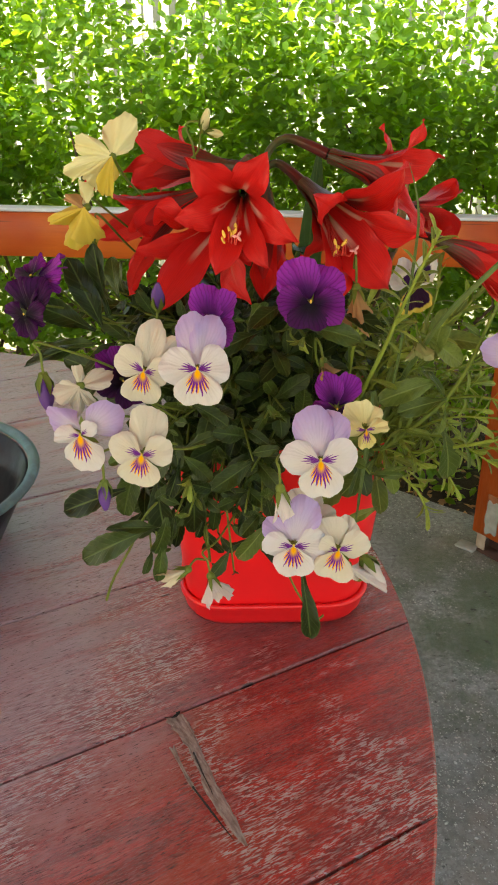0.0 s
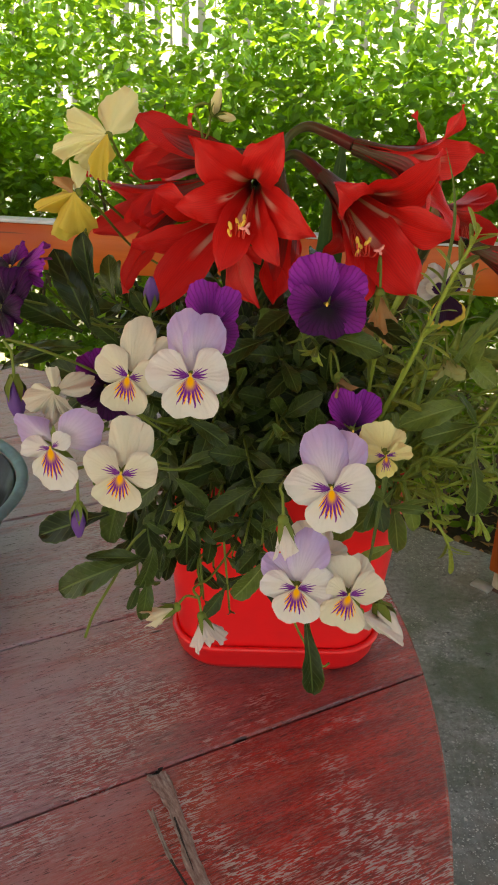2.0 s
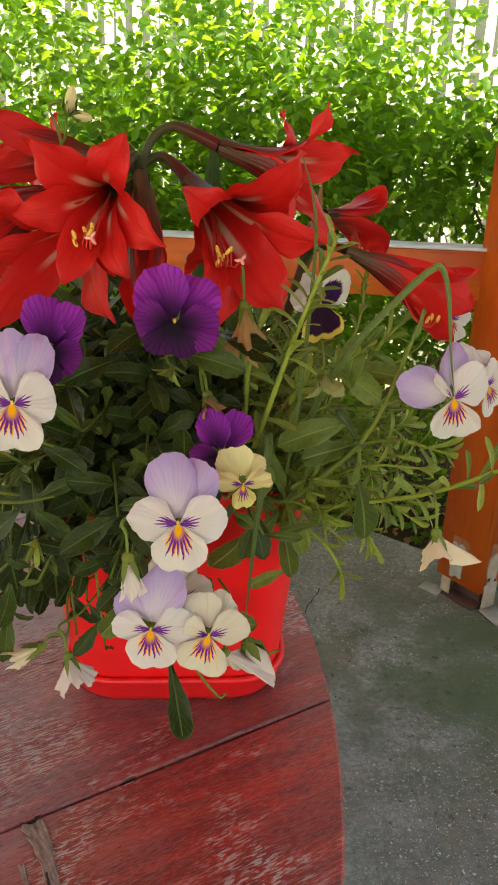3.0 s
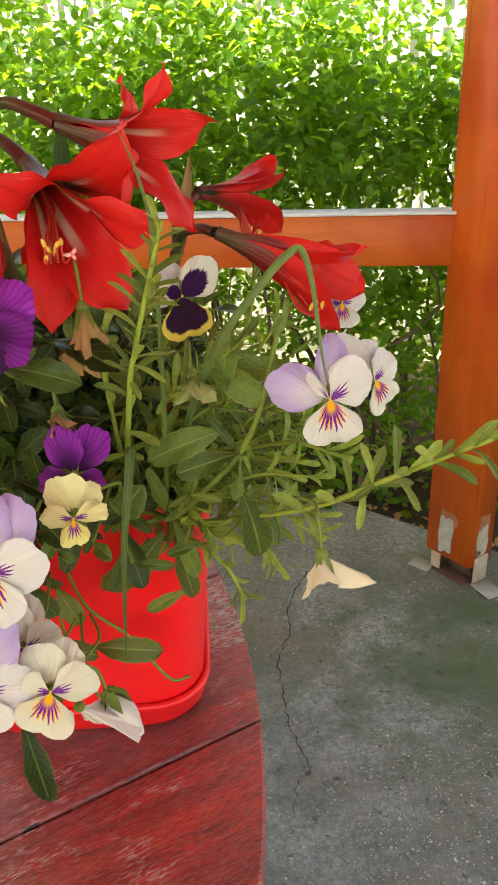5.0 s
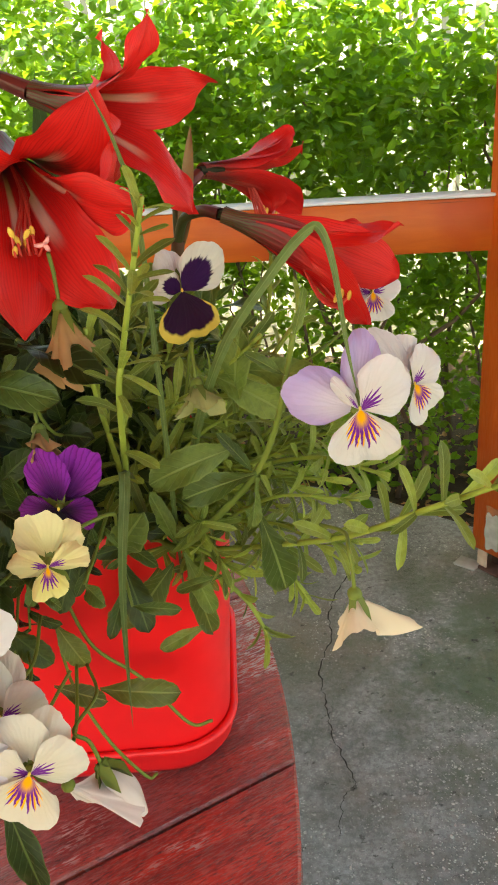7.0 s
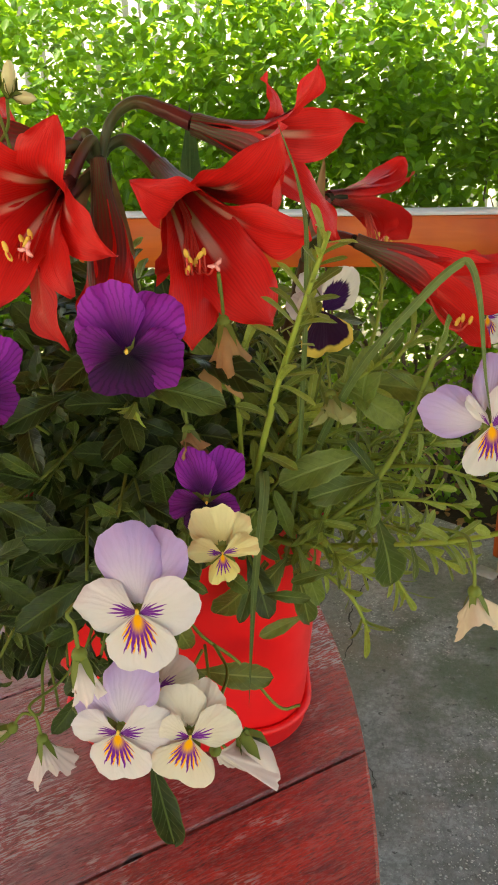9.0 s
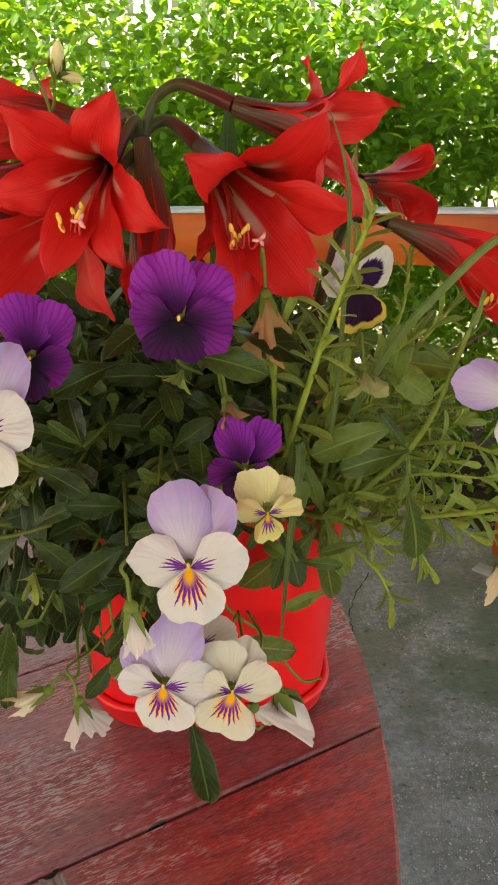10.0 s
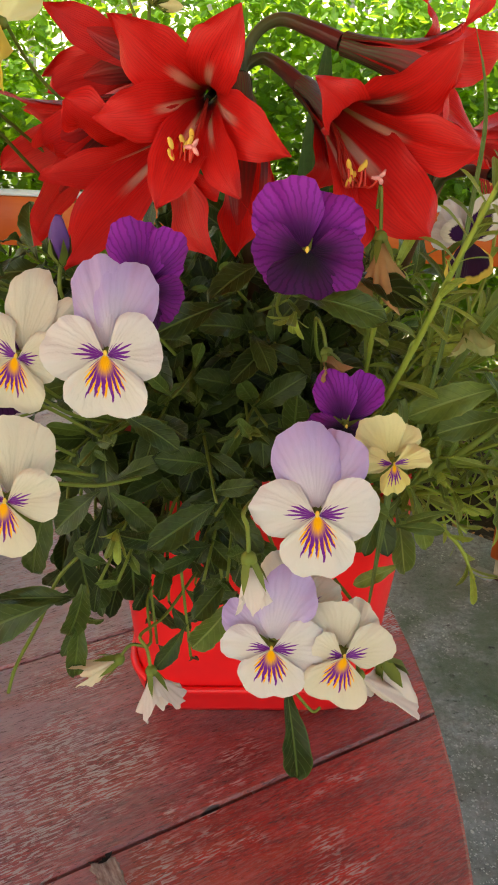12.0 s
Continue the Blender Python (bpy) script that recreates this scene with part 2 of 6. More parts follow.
def mat_basin(name, col, rough):
    m = Mat(name, rough, spec=0.3)
    v = m.coord("Object")
    n = m.noise(v, 25, 5, 0.6)
    m.set("Base Color", m.mix(m.smooth(n, 0.45, 0.7), col, tuple(c * 1.7 + 0.002 for c in col)))
    m.set("Roughness", m.smooth(n, 0.3, 0.7, rough - 0.1, rough + 0.15))
    m.bump(m.noise(v, 160, 2), 0.1, 0.0006)
    return m.m


def mat_leaf(name, dark, light, vein, fac=0.28, rough=0.42, per="object", glow=None):
    m = Mat(name, rough, spec=0.22)
    u, w, _ = m.uv()
    rnd = m.obj_random() if per == "object" else m.island()
    col = m.mix(rnd, dark, light)
    mid = m.smooth(m.math("ABSOLUTE", m.math("SUBTRACT", u, 0.5)), 0.05, 0.02)
    side = m.math("ABSOLUTE", m.math("SUBTRACT", u, 0.5))
    ribs = m.math("SINE", m.math("MULTIPLY", m.math("SUBTRACT", w, m.math("MULTIPLY", side, 0.45)), 52.0))
    ribm = m.smooth(ribs, 0.80, 1.0, 0.0, 0.16)
    grain = m.noise(m.coord("Object"), 170.0, 3, 0.6)
    col = m.mix(m.smooth(grain, 0.35, 0.7, 0, 0.4), col, tuple(c * 0.55 for c in dark))
    col = m.mix(m.math("MAXIMUM", m.math("MULTIPLY", mid, 0.7), ribm), col, vein)
    col = m.mix(m.smooth(side, 0.43, 0.49, 0.0, 0.35), col, vein)
    m.set("Base Color", col)
    m.bump(m.math("SUBTRACT", grain, m.math("MAXIMUM", mid, m.math("MULTIPLY", ribm, 3.0))), 0.5, 0.0008)
    m.translucent(m.mix(0.5, col, glow or tuple(min(1, c * 3.0) for c in light)), fac)
    return m.m


def mat_stem(name, a, b):
    m = Mat(name, 0.55, spec=0.25)
    n = m.noise(m.coord("Object"), 60, 3)
    m.set("Base Color", m.mix(n, a, b))
    return m.m


def mat_petal(name, inner, outer, line=None, reach=0.5, lines=9, eye=0.0, blotch=None, edge=None, fac=0.3, veins=0.07, eye_col=(0.90, 0.42, 0.012), dark=0.55):
    """A pansy petal: colour from the base outwards, whisker lines, an orange eye, a dark blotch, a coloured rim."""
    m = Mat(name, 0.62, spec=0.12)
    u, w, uv = m.uv()
    soft = m.noise(m.coord("Object"), 45.0, 3)
    col = m.mix(m.smooth(m.math("ADD", w, m.math("MULTIPLY", m.math("SUBTRACT", soft, 0.5), 0.5)), 0.15, 0.95), inner, outer)
    side = m.math("MULTIPLY", m.math("ABSOLUTE", m.math("SUBTRACT", u, 0.5)), 2.0)
    comb = m.t.nodes.new("ShaderNodeCombineXYZ")
    m.put(comb.inputs[0], u)
    wob = m.noise(comb.outputs[0], 13.0, 1)
    uw = m.math("ADD", u, m.math("MULTIPLY", m.math("SUBTRACT", m.noise(uv, 5.0, 3), 0.5), 0.09))
    vein = m.smooth(m.math("SINE", m.math("MULTIPLY", uw, 95.0)), 0.35, 1.0, 0.0, veins)
    col = m.mix(m.math("MULTIPLY", vein, 0.6), col, tuple(c * dark for c in outer), "MIX")
    if edge:
        col = m.mix(m.smooth(m.math("MAXIMUM", w, m.math("MULTIPLY", side, m.smooth(w, 0.3, 0.7))), m.math("SUBTRACT", 0.86, m.math("MULTIPLY", wob, 0.12)), m.math("SUBTRACT", 0.93, m.math("MULTIPLY", wob, 0.12))), col, edge)
    if blotch:
        lim = m.math("ADD", reach, m.math("MULTIPLY", m.math("SUBTRACT", m.noise(comb.outputs[0], 26.0, 2), 0.5), 0.35))
        lim = m.math("SUBTRACT", lim, m.math("MULTIPLY", m.math("POWER", side, 3.0), 0.2))
        col = m.mix(m.smooth(m.math("SUBTRACT", lim, w), -0.03, 0.05), col, blotch)
    if eye:
        lime = m.math("ADD", eye + 0.02, m.math("MULTIPLY", m.math("SINE", m.math("MULTIPLY", u, lines * 6.2832 + 3.0)), 0.10))
        lime = m.math("SUBTRACT", lime, m.math("MULTIPLY", side, 0.34))
        on = m.math("MULTIPLY", m.smooth(m.math("SUBTRACT", lime, w), 0.0, 0.08), m.smooth(side, 0.80, 0.55))
        col = m.mix(on, col, eye_col)
    if line:
        lim = m.math("SUBTRACT", m.math("ADD", reach, m.math("MULTIPLY", m.math("SUBTRACT", wob, 0.5), 0.5)), m.math("MULTIPLY", m.math("POWER", side, 1.8), reach * 1.0))
        s = m.math("SINE", m.math("MULTIPLY", m.math("ADD", u, m.math("MULTIPLY", m.math("SUBTRACT", m.noise(uv, 7.0, 2), 0.5), 0.055)), lines * 6.2832))
        thick = m.smooth(m.math("SUBTRACT", lim, w), 0.0, reach * 0.50, 0.85, -1.10)
        on = m.smooth(m.math("SUBTRACT", s, thick), -0.1, 0.25)
        on = m.math("MULTIPLY", on, m.smooth(m.math("SUBTRACT", lim, w), 0.0, 0.03))
        if eye:
            on = m.math("MULTIPLY", on, m.smooth(m.math("ADD", w, m.math("MULTIPLY", side, 0.35)), 0.22, 0.44))
        col = m.mix(on, col, line)
    m.set("Base Color", col)
    m.set("Sheen Weight", 0.05)
    m.bump(m.math("ADD", m.smooth(m.math("SINE", m.math("MULTIPLY", uw, 95.0)), -0.6, 1.0, 0.0, 0.35), m.math("MULTIPLY", soft, 1.6)), 0.42, 0.0010)
    m.translucent(col, fac)
    return m.m


def mat_tepal(name, inside=True):
    """An amaryllis tepal: scarlet with fine darker veins and a pale midrib low down."""
    m = Mat(name, 0.46, spec=0.28)
    u, w, uvv = m.uv()
    soft = m.noise(m.coord("Object"), 28.0, 4)
    col = m.mix(soft, (0.50, 0.010, 0.012), (0.78, 0.024, 0.028))
    side = m.math("ABSOLUTE", m.math("SUBTRACT", u, 0.5))
    uw = m.math("ADD", u, m.math("MULTIPLY", m.math("SUBTRACT", m.noise(uvv, 4.0, 3), 0.5), 0.10))
    streak = m.t.nodes.new("ShaderNodeMapping")
    streak.inputs["Scale"].default_value = (16.0, 1.6, 1.0)
    m.t.links.new(uvv, streak.inputs["Vector"])
    col = m.mix(m.smooth(m.noise(streak.outputs["Vector"], 2.0, 5, 0.65), 0.40, 0.66, 0.0, 0.30), col, (0.32, 0.004, 0.008))
    vein = m.smooth(m.math("SINE", m.math("MULTIPLY", uw, 130.0)), 0.2, 1.0, 0.0, 0.20)
    col = m.mix(vein, col, (0.22, 0.002, 0.004))
    base = m.smooth(m.math("ADD", w, m.math("MULTIPLY", side, 0.20)), 0.27 if inside else 0.34, 0.13 if inside else 0.14)
    col = m.mix(m.math("MULTIPLY", base, 0.95), col, (0.060, 0.010, 0.008) if inside else m.mix(m.smooth(m.math("SINE", m.math("MULTIPLY", u, 40.0)), 0.0, 1.0), (0.15, 0.012, 0.016), (0.085, 0.036, 0.018)))
    mid = m.math("MULTIPLY", m.smooth(side, 0.10, 0.045), m.math("MULTIPLY", m.smooth(w, 0.58, 0.40), m.smooth(w, 0.12, 0.22)))
    col = m.mix(m.math("MULTIPLY", mid, 0.78 if inside else 0.12), col, m.mix(m.smooth(w, 0.2, 0.36), (0.40, 0.34, 0.13), (0.68, 0.40, 0.32)))
    m.set("Base Color", col)
    m.bump(m.math("ADD", m.math("MULTIPLY", vein, -1.4), m.math("ADD", mid, m.math("MULTIPLY", soft, 0.8))), 0.5, 0.0010)
    m.translucent(m.mix(0.5, col, (0.80, 0.010, 0.010)), 0.26)
    return m.m


def mat_tube():
    """The outside of an amaryllis tube: maroon with green stripes at its foot, turning scarlet."""
    m = Mat("striped_maroon_tube", 0.42, spec=0.35)
    u, w, uvv = m.uv()
    n = m.noise(m.coord("Object"), 50.0, 3)
    stripe = m.smooth(m.math("SINE", m.math("MULTIPLY", m.math("ADD", u, m.math("MULTIPLY", n, 0.06)), 44.0)), -0.1, 0.8)
    foot = m.mix(stripe, m.mix(n, (0.040, 0.040, 0.014), (0.075, 0.062, 0.026)), (0.085, 0.010, 0.012))
    body = m.mix(stripe, (0.13, 0.016, 0.016), (0.19, 0.010, 0.014))
    col = m.mix(m.smooth(w, 0.15, 0.60), foot, body)
    col = m.mix(m.smooth(w, 0.60, 1.0), col, (0.42, 0.010, 0.013))
    m.set("Base Color", col)
    m.bump(m.math("ADD", stripe, n), 0.3, 0.0006)
    return m.m


def mat_plain(name, a, b, rough=0.5, scale=40.0, fac=0.0, metal=0.0):
    m = Mat(name, rough, metal)
    n = m.noise(m.coord("Object"), scale, 4)
    col = m.mix(n, a, b)
    m.set("Base Color", col)
    m.bump(n, 0.2, 0.001)
    if fac:
        m.translucent(col, fac)
    return m.m


def mat_pedicel():
    """A stalk that turns from bronze green into the maroon tube of the flower."""
    m = Mat("maroon_flower_tube", 0.45, spec=0.3)
    u, w, _ = m.uv()
    n = m.noise(m.coord("Object"), 60, 3)
    col = m.mix(n, (0.035, 0.048, 0.016), (0.070, 0.078, 0.026))
    col = m.mix(m.smooth(w, 0.35, 0.9), col, m.mix(n, (0.060, 0.010, 0.011), (0.11, 0.014, 0.014)))
    rib = m.smooth(m.math("SINE", m.math("MULTIPLY", u, 37.7)), 0.2, 1.0, 0.0, 0.5)
    m.set("Base Color", m.mix(m.math("MULTIPLY", rib, 0.5), col, (0.06, 0.03, 0.012)))
    m.bump(rib, 0.3, 0.0006)
    return m.m


TABLE, BARE, ORANGE, RAILTOP = mat_table(), mat_bare_wood(), mat_orange_wood(), mat_rail_top()
POSTWOOD = mat_orange_wood("red_orange_varnished_wood", (0.34, 0.050, 0.007), (0.58, 0.112, 0.015))
CONCRETE, SOIL, YARD, RED = mat_concrete(), mat_soil(), mat_yard(), mat_red_plastic()
POTSOIL = mat_soil("potting_soil", (0.012, 0.008, 0.005), (0.04, 0.028, 0.018), 90.0)
LEAF = mat_leaf("pansy_leaf_green", (0.004, 0.011, 0.003), (0.050, 0.080, 0.017), (0.10, 0.145, 0.042), 0.14, 0.34)
MIDLEAF = mat_leaf("fresh_leaf_green", (0.028, 0.054, 0.011), (0.100, 0.146, 0.031), (0.15, 0.20, 0.06), 0.20, 0.38)
OLIVELEAF = mat_leaf("olive_leaf_green", (0.026, 0.050, 0.011), (0.150, 0.205, 0.045), (0.21, 0.27, 0.085), 0.22, 0.34)
SPRIG = mat_leaf("young_leaf_green", (0.030, 0.058, 0.011), (0.29, 0.37, 0.068), (0.27, 0.35, 0.11), 0.26)
BLADE = mat_leaf("grass_blade_green", (0.075, 0.115, 0.038), (0.125, 0.175, 0.055), (0.19, 0.25, 0.10), 0.22)
STRAP = mat_leaf("strap_leaf_green", (0.03, 0.07, 0.02), (0.05, 0.10, 0.03), (0.08, 0.14, 0.05), 0.15)
HEDGE = mat_leaf("hedge_leaf_green", (0.012, 0.072, 0.026), (0.108, 0.255, 0.036), (0.15, 0.28, 0.03), 0.62, 0.36, per="island", glow=(0.54, 0.85, 0.05))
STEM = mat_stem("green_stem", (0.075, 0.11, 0.018), (0.17, 0.21, 0.04))
PALESTEM = mat_stem("yellow_green_stem", (0.16, 0.21, 0.032), (0.29, 0.35, 0.065))
TWIG = mat_stem("brown_twig", (0.07, 0.045, 0.03), (0.16, 0.11, 0.075))
SCAPE = mat_stem("bronze_green_scape", (0.05, 0.05, 0.018), (0.10, 0.03, 0.018))
PEDICEL, TUBE = mat_pedicel(), mat_tube()
TEPAL, TEPAL_OUT = mat_tepal("scarlet_tepal"), mat_tepal("scarlet_tepal_outside", False)
FILAMENT = mat_plain("red_filament", (0.50, 0.02, 0.02), (0.62, 0.06, 0.04))
STIGMA = mat_plain("pink_stigma", (0.75, 0.25, 0.25), (0.8, 0.4, 0.38))
ANTHER = mat_plain("yellow_anther", (0.62, 0.36, 0.04), (0.75, 0.52, 0.12), 0.8, 300)
SPATHE = mat_plain("dry_spathe", (0.16, 0.07, 0.03), (0.36, 0.22, 0.10), 0.7, 60, 0.2)
WILTED = mat_plain("wilted_cream_petal", (0.70, 0.60, 0.42), (0.79, 0.71, 0.57), 0.7, 50, 0.35)
WILTPINK = mat_plain("wilted_pale_lilac_petal", (0.60, 0.53, 0.50), (0.72, 0.65, 0.66), 0.7, 50, 0.35)
DRIED = mat_plain("dried_brown_petal", (0.24, 0.11, 0.04), (0.52, 0.30, 0.14), 0.8, 60, 0.2)
YELLOWOLD = mat_plain("fading_yellow_petal", (0.591, 0.422, 0.041), (0.663, 0.528, 0.131), 0.7, 40, 0.35)
PALEOLD = mat_plain("fading_pale_yellow_petal", (0.72, 0.66, 0.30), (0.78, 0.74, 0.50), 0.7, 40, 0.35)
SEEDHEAD = mat_plain("withered_pale_green", (0.20, 0.22, 0.07), (0.40, 0.38, 0.17), 0.7, 90, 0.25)
NUB = mat_plain("flower_eye_yellow", (0.62, 0.42, 0.06), (0.75, 0.52, 0.10))
LILACBUD = mat_plain("deep_violet_bud", (0.07, 0.02, 0.16), (0.16, 0.06, 0.32), 0.6, 50, 0.2)
BASIN, BASINRIM = mat_basin("black_plastic", (0.002, 0.002, 0.003), 0.38), mat_basin("dull_teal_plastic", (0.07, 0.16, 0.185), 0.4)
FENCE = mat_plain("whitewashed_board", (0.76, 0.76, 0.74), (0.86, 0.86, 0.84), 0.7, 12)
GALV = mat_plain("peeling_grey_paint", (0.13, 0.13, 0.12), (0.36, 0.37, 0.35), 0.6, 40)
RUST = mat_plain("rusted_plate", (0.03, 0.015, 0.015), (0.09, 0.04, 0.03), 0.8, 50)
THROAT = mat_plain("dark_green_throat", (0.012, 0.012, 0.004), (0.022, 0.02, 0.006), 1.0)
BRACKET = mat_plain("flaking_cream_paint", (0.20, 0.13, 0.09), (0.46, 0.38, 0.30), 0.75, 45)
RUSTPAINT = mat_plain("rust_brown_stain", (0.16, 0.05, 0.02), (0.34, 0.13, 0.05), 0.8, 60)
WALL = mat_plain("grey_render", (0.07, 0.085, 0.07), (0.13, 0.15, 0.12), 0.9, 6)
DARKGAP = mat_plain("crack_shadow", (0.015, 0.014, 0.012), (0.03, 0.028, 0.025), 0.95)

WHISK = (0.16, 0.014, 0.27)
CREAM_L = mat_petal("cream_lower_petal", (0.587, 0.531, 0.377), (0.621, 0.576, 0.481), WHISK, 0.72, 14, 0.64, veins=0.02)
CREAM_S = mat_petal("cream_side_petal", (0.595, 0.557, 0.449), (0.621, 0.581, 0.509), WHISK, 0.46, 10, veins=0.02)
CREAM_U = mat_petal("cream_upper_petal", (0.587, 0.545, 0.457), (0.612, 0.574, 0.506), veins=0.03)
LAV_U = mat_petal("lavender_upper_petal", (0.595, 0.535, 0.641), (0.442, 0.332, 0.623), veins=0.12)
WHITE_S = mat_petal("white_side_petal", (0.621, 0.583, 0.572), (0.637, 0.604, 0.633), WHISK, 0.46, 10, veins=0.02)
WHITE_L = mat_petal("white_lower_petal", (0.612, 0.575, 0.503), (0.637, 0.604, 0.607), WHISK, 0.76, 14, 0.64, veins=0.02)
YEL_L = mat_petal("butter_lower_petal", (0.64, 0.52, 0.14), (0.68, 0.60, 0.25), WHISK, 0.76, 11, 0.50)
YEL_S = mat_petal("butter_side_petal", (0.66, 0.58, 0.27), (0.69, 0.62, 0.33), WHISK, 0.46, 9)
YEL_U = mat_petal("butter_upper_petal", (0.66, 0.59, 0.29), (0.69, 0.63, 0.36))
PUR_U = mat_petal("violet_upper_petal", (0.036, 0.002, 0.058), (0.28, 0.022, 0.365), veins=0.8, fac=0.22, dark=0.30)
PUR_S = mat_petal("violet_side_petal", (0.007, 0.001, 0.013), (0.15, 0.009, 0.190), veins=0.8, fac=0.16, dark=0.30)
PUR_L = mat_petal("violet_lower_petal", (0.003, 0.001, 0.006), (0.040, 0.002, 0.055), veins=1.0, fac=0.12, dark=0.3)
DK_U = mat_petal("white_bicolour_upper_petal", (0.503, 0.456, 0.480), (0.604, 0.553, 0.572), veins=0.03)
DK_S = mat_petal("blotched_side_petal", (0.552, 0.519, 0.452), (0.575, 0.543, 0.502), blotch=(0.027, 0.003, 0.049), reach=0.70)
DK_L = mat_petal("maroon_lower_petal", (0.02, 0.003, 0.02), (0.025, 0.003, 0.025), edge=(0.62, 0.44, 0.09))


# ---- helpers of this scene ----
def mesh_ob(name, bm, material, smooth=True):
    me = bpy.data.meshes.new(name)
    bm.normal_update()
    bm.to_mesh(me)
    bm.free()
    if smooth:
        for p in me.polygons:
            p.use_smooth = True
    me.materials.append(material)
    return new(name, me)


def part(name, bm, material, parent, label="", smooth=True):
    ob = mesh_ob(name, bm, material, smooth)
    ob.parent = parent
    if label:
        tagged(ob, label)
    return ob


def share(name, me, parent, m, label=""):
    """A part on mesh data that alike parts share."""
    ob = new(name, me)
    ob.parent = parent
    ob.matrix_basis = m
    if label:
        tagged(ob, label)
    return ob


def thing(name, loc, label, category, group="", kind=""):
    ob = new(name)
    ob.empty_display_size = 0.05
    ob.location = loc
    return tagged(ob, label, category, group, kind)


def box_bm(sx, sy, sz, m=None, bevel=0.0, seg=1):
    bm = bmesh.new()
    bmesh.ops.create_cube(bm, size=1.0)
    bmesh.ops.scale(bm, vec=(sx, sy, sz), verts=bm.verts)
    if bevel:
        bmesh.ops.bevel(bm, geom=bm.edges[:], offset=bevel, segments=seg, affect="EDGES", clamp_overlap=True)
    if m is not None:
        bmesh.ops.transform(bm, matrix=m, verts=bm.verts)
    return bm


def tube_bm(points, radii, sides=7, caps=True):
    """A round bar along a smooth line through the points."""
    bm = bmesh.new()
    pts = [Vector(p) for p in points]
    rings = []
    ref = Vector((0.31, 0.17, 0.93)).normalized()
    for i, p in enumerate(pts):
        d = (pts[min(i + 1, len(pts) - 1)] - pts[max(i - 1, 0)]).normalized()
        a = d.cross(ref)
        if a.length < 0.05:
            a = d.cross(Vector((1, 0, 0)))
        a.normalize()
        b = d.cross(a)
        r = radii[i] if isinstance(radii, (list, tuple)) else radii
        rings.append([bm.verts.new(p + (a * math.cos(k * math.tau / sides) + b * math.sin(k * math.tau / sides)) * r) for k in range(sides)])
    for r0, r1 in zip(rings, rings[1:]):
        for k in range(sides):
            bm.faces.new((r0[k], r0[(k + 1) % sides], r1[(k + 1) % sides], r1[k]))
    if caps:
        bm.faces.new(rings[0][::-1]), bm.faces.new(rings[-1])
    bmesh.ops.recalc_face_normals(bm, faces=bm.faces)
    return bm


def spline(points, n=12):
    """Catmull-Rom through the points."""
    p = [Vector(q) for q in points]
    p = [p[0] * 2 - p[1]] + p + [p[-1] * 2 - p[-2]]
    out = []
    for i in range(1, len(p) - 2):
        for k in range(n):
            t = k / n
            out.append(0.5 * ((2 * p[i]) + (p[i + 1] - p[i - 1]) * t + (2 * p[i - 1] - 5 * p[i] + 4 * p[i + 1] - p[i + 2]) * t * t + (3 * p[i] - p[i - 1] - 3 * p[i + 1] + p[i + 2]) * t ** 3))
    out.append(p[-2].copy())
    return out


def grid_bm(fn, nu, nv):
    """A sheet from fn(u, v) with u, v in 0..1, and its UV map."""
    bm = bmesh.new()
    layer = bm.loops.layers.uv.new("UVMap")
    vs = [[bm.verts.new(fn(i / nu, j / nv)) for i in range(nu + 1)] for j in range(nv + 1)]
    for j in range(nv):
        for i in range(nu):
            f = bm.faces.new((vs[j][i], vs[j][i + 1], vs[j + 1][i + 1], vs[j + 1][i]))
            for lp, (a, b) in zip(f.loops, ((i, j), (i + 1, j), (i + 1, j + 1), (i, j + 1))):
                lp[layer].uv = (a / nu, b / nv)
    return bm


def to_mesh(name, bm, material):
    me = bpy.data.meshes.new(name)
    bm.normal_update()
    bm.to_mesh(me)
    bm.free()
    for p in me.polygons:
        p.use_smooth = True
    me.materials.append(material)
    return me


def facing(loc, face, up=(0, 0, 1), roll=0.0, size=1.0):
    """The matrix of a flower whose +z looks along face and whose +y is up."""
    z = Vector(face).normalized()
    x = Vector(up).cross(z).normalized()
    y = z.cross(x)
    r = Matrix((x, y, z)).transposed().to_4x4()
    return Matrix.Translation(loc) @ r @ Matrix.Rotation(radians(roll), 4, "Z") @ Matrix.Scale(size, 4)


# ---- ground, patio, gazebo ----
TOP = 0.763                                # table top
bm = bmesh.new()
bmesh.ops.create_grid(bm, x_segments=40, y_segments=40, size=60)
for v in bm.verts:
    v.co.z = -0.13
tagged(mesh_ob("ground", bm, YARD), "pale sunlit dry ground behind the hedge", "ground", kind="structure")

# concrete slab of the shelter, its far side cut at an angle at the corner post
SLAB = [(-3.2, -2.6), (3.0, -2.6), (3.0, 0.9), (1.25, 1.86), (0.70, 2.30), (0.40, 2.54), (0.10, 2.66), (-0.6, 2.74), (-3.2, 2.95)]
bm = bmesh.new()
topv = [bm.verts.new((x, y, 0.0)) for x, y in SLAB]
lowv = [bm.verts.new((x, y, -0.14)) for x, y in SLAB]
bm.faces.new(topv)
for i in range(len(SLAB)):
    j = (i + 1) % len(SLAB)
    bm.faces.new((topv[j], topv[i], lowv[i], lowv[j]))
tagged(mesh_ob("floor", bm, CONCRETE, False), "worn grey concrete floor with pale stones showing", "floor", kind="structure")


def soil_height(x, y):
    return -0.05 + 0.045 * noise.noise(Vector((x * 3, y * 3, 0))) + 0.02 * noise.noise(Vector((x * 11, y * 11, 2)))


bm = bmesh.new()
bmesh.ops.create_grid(bm, x_segments=150, y_segments=50, size=1.0)
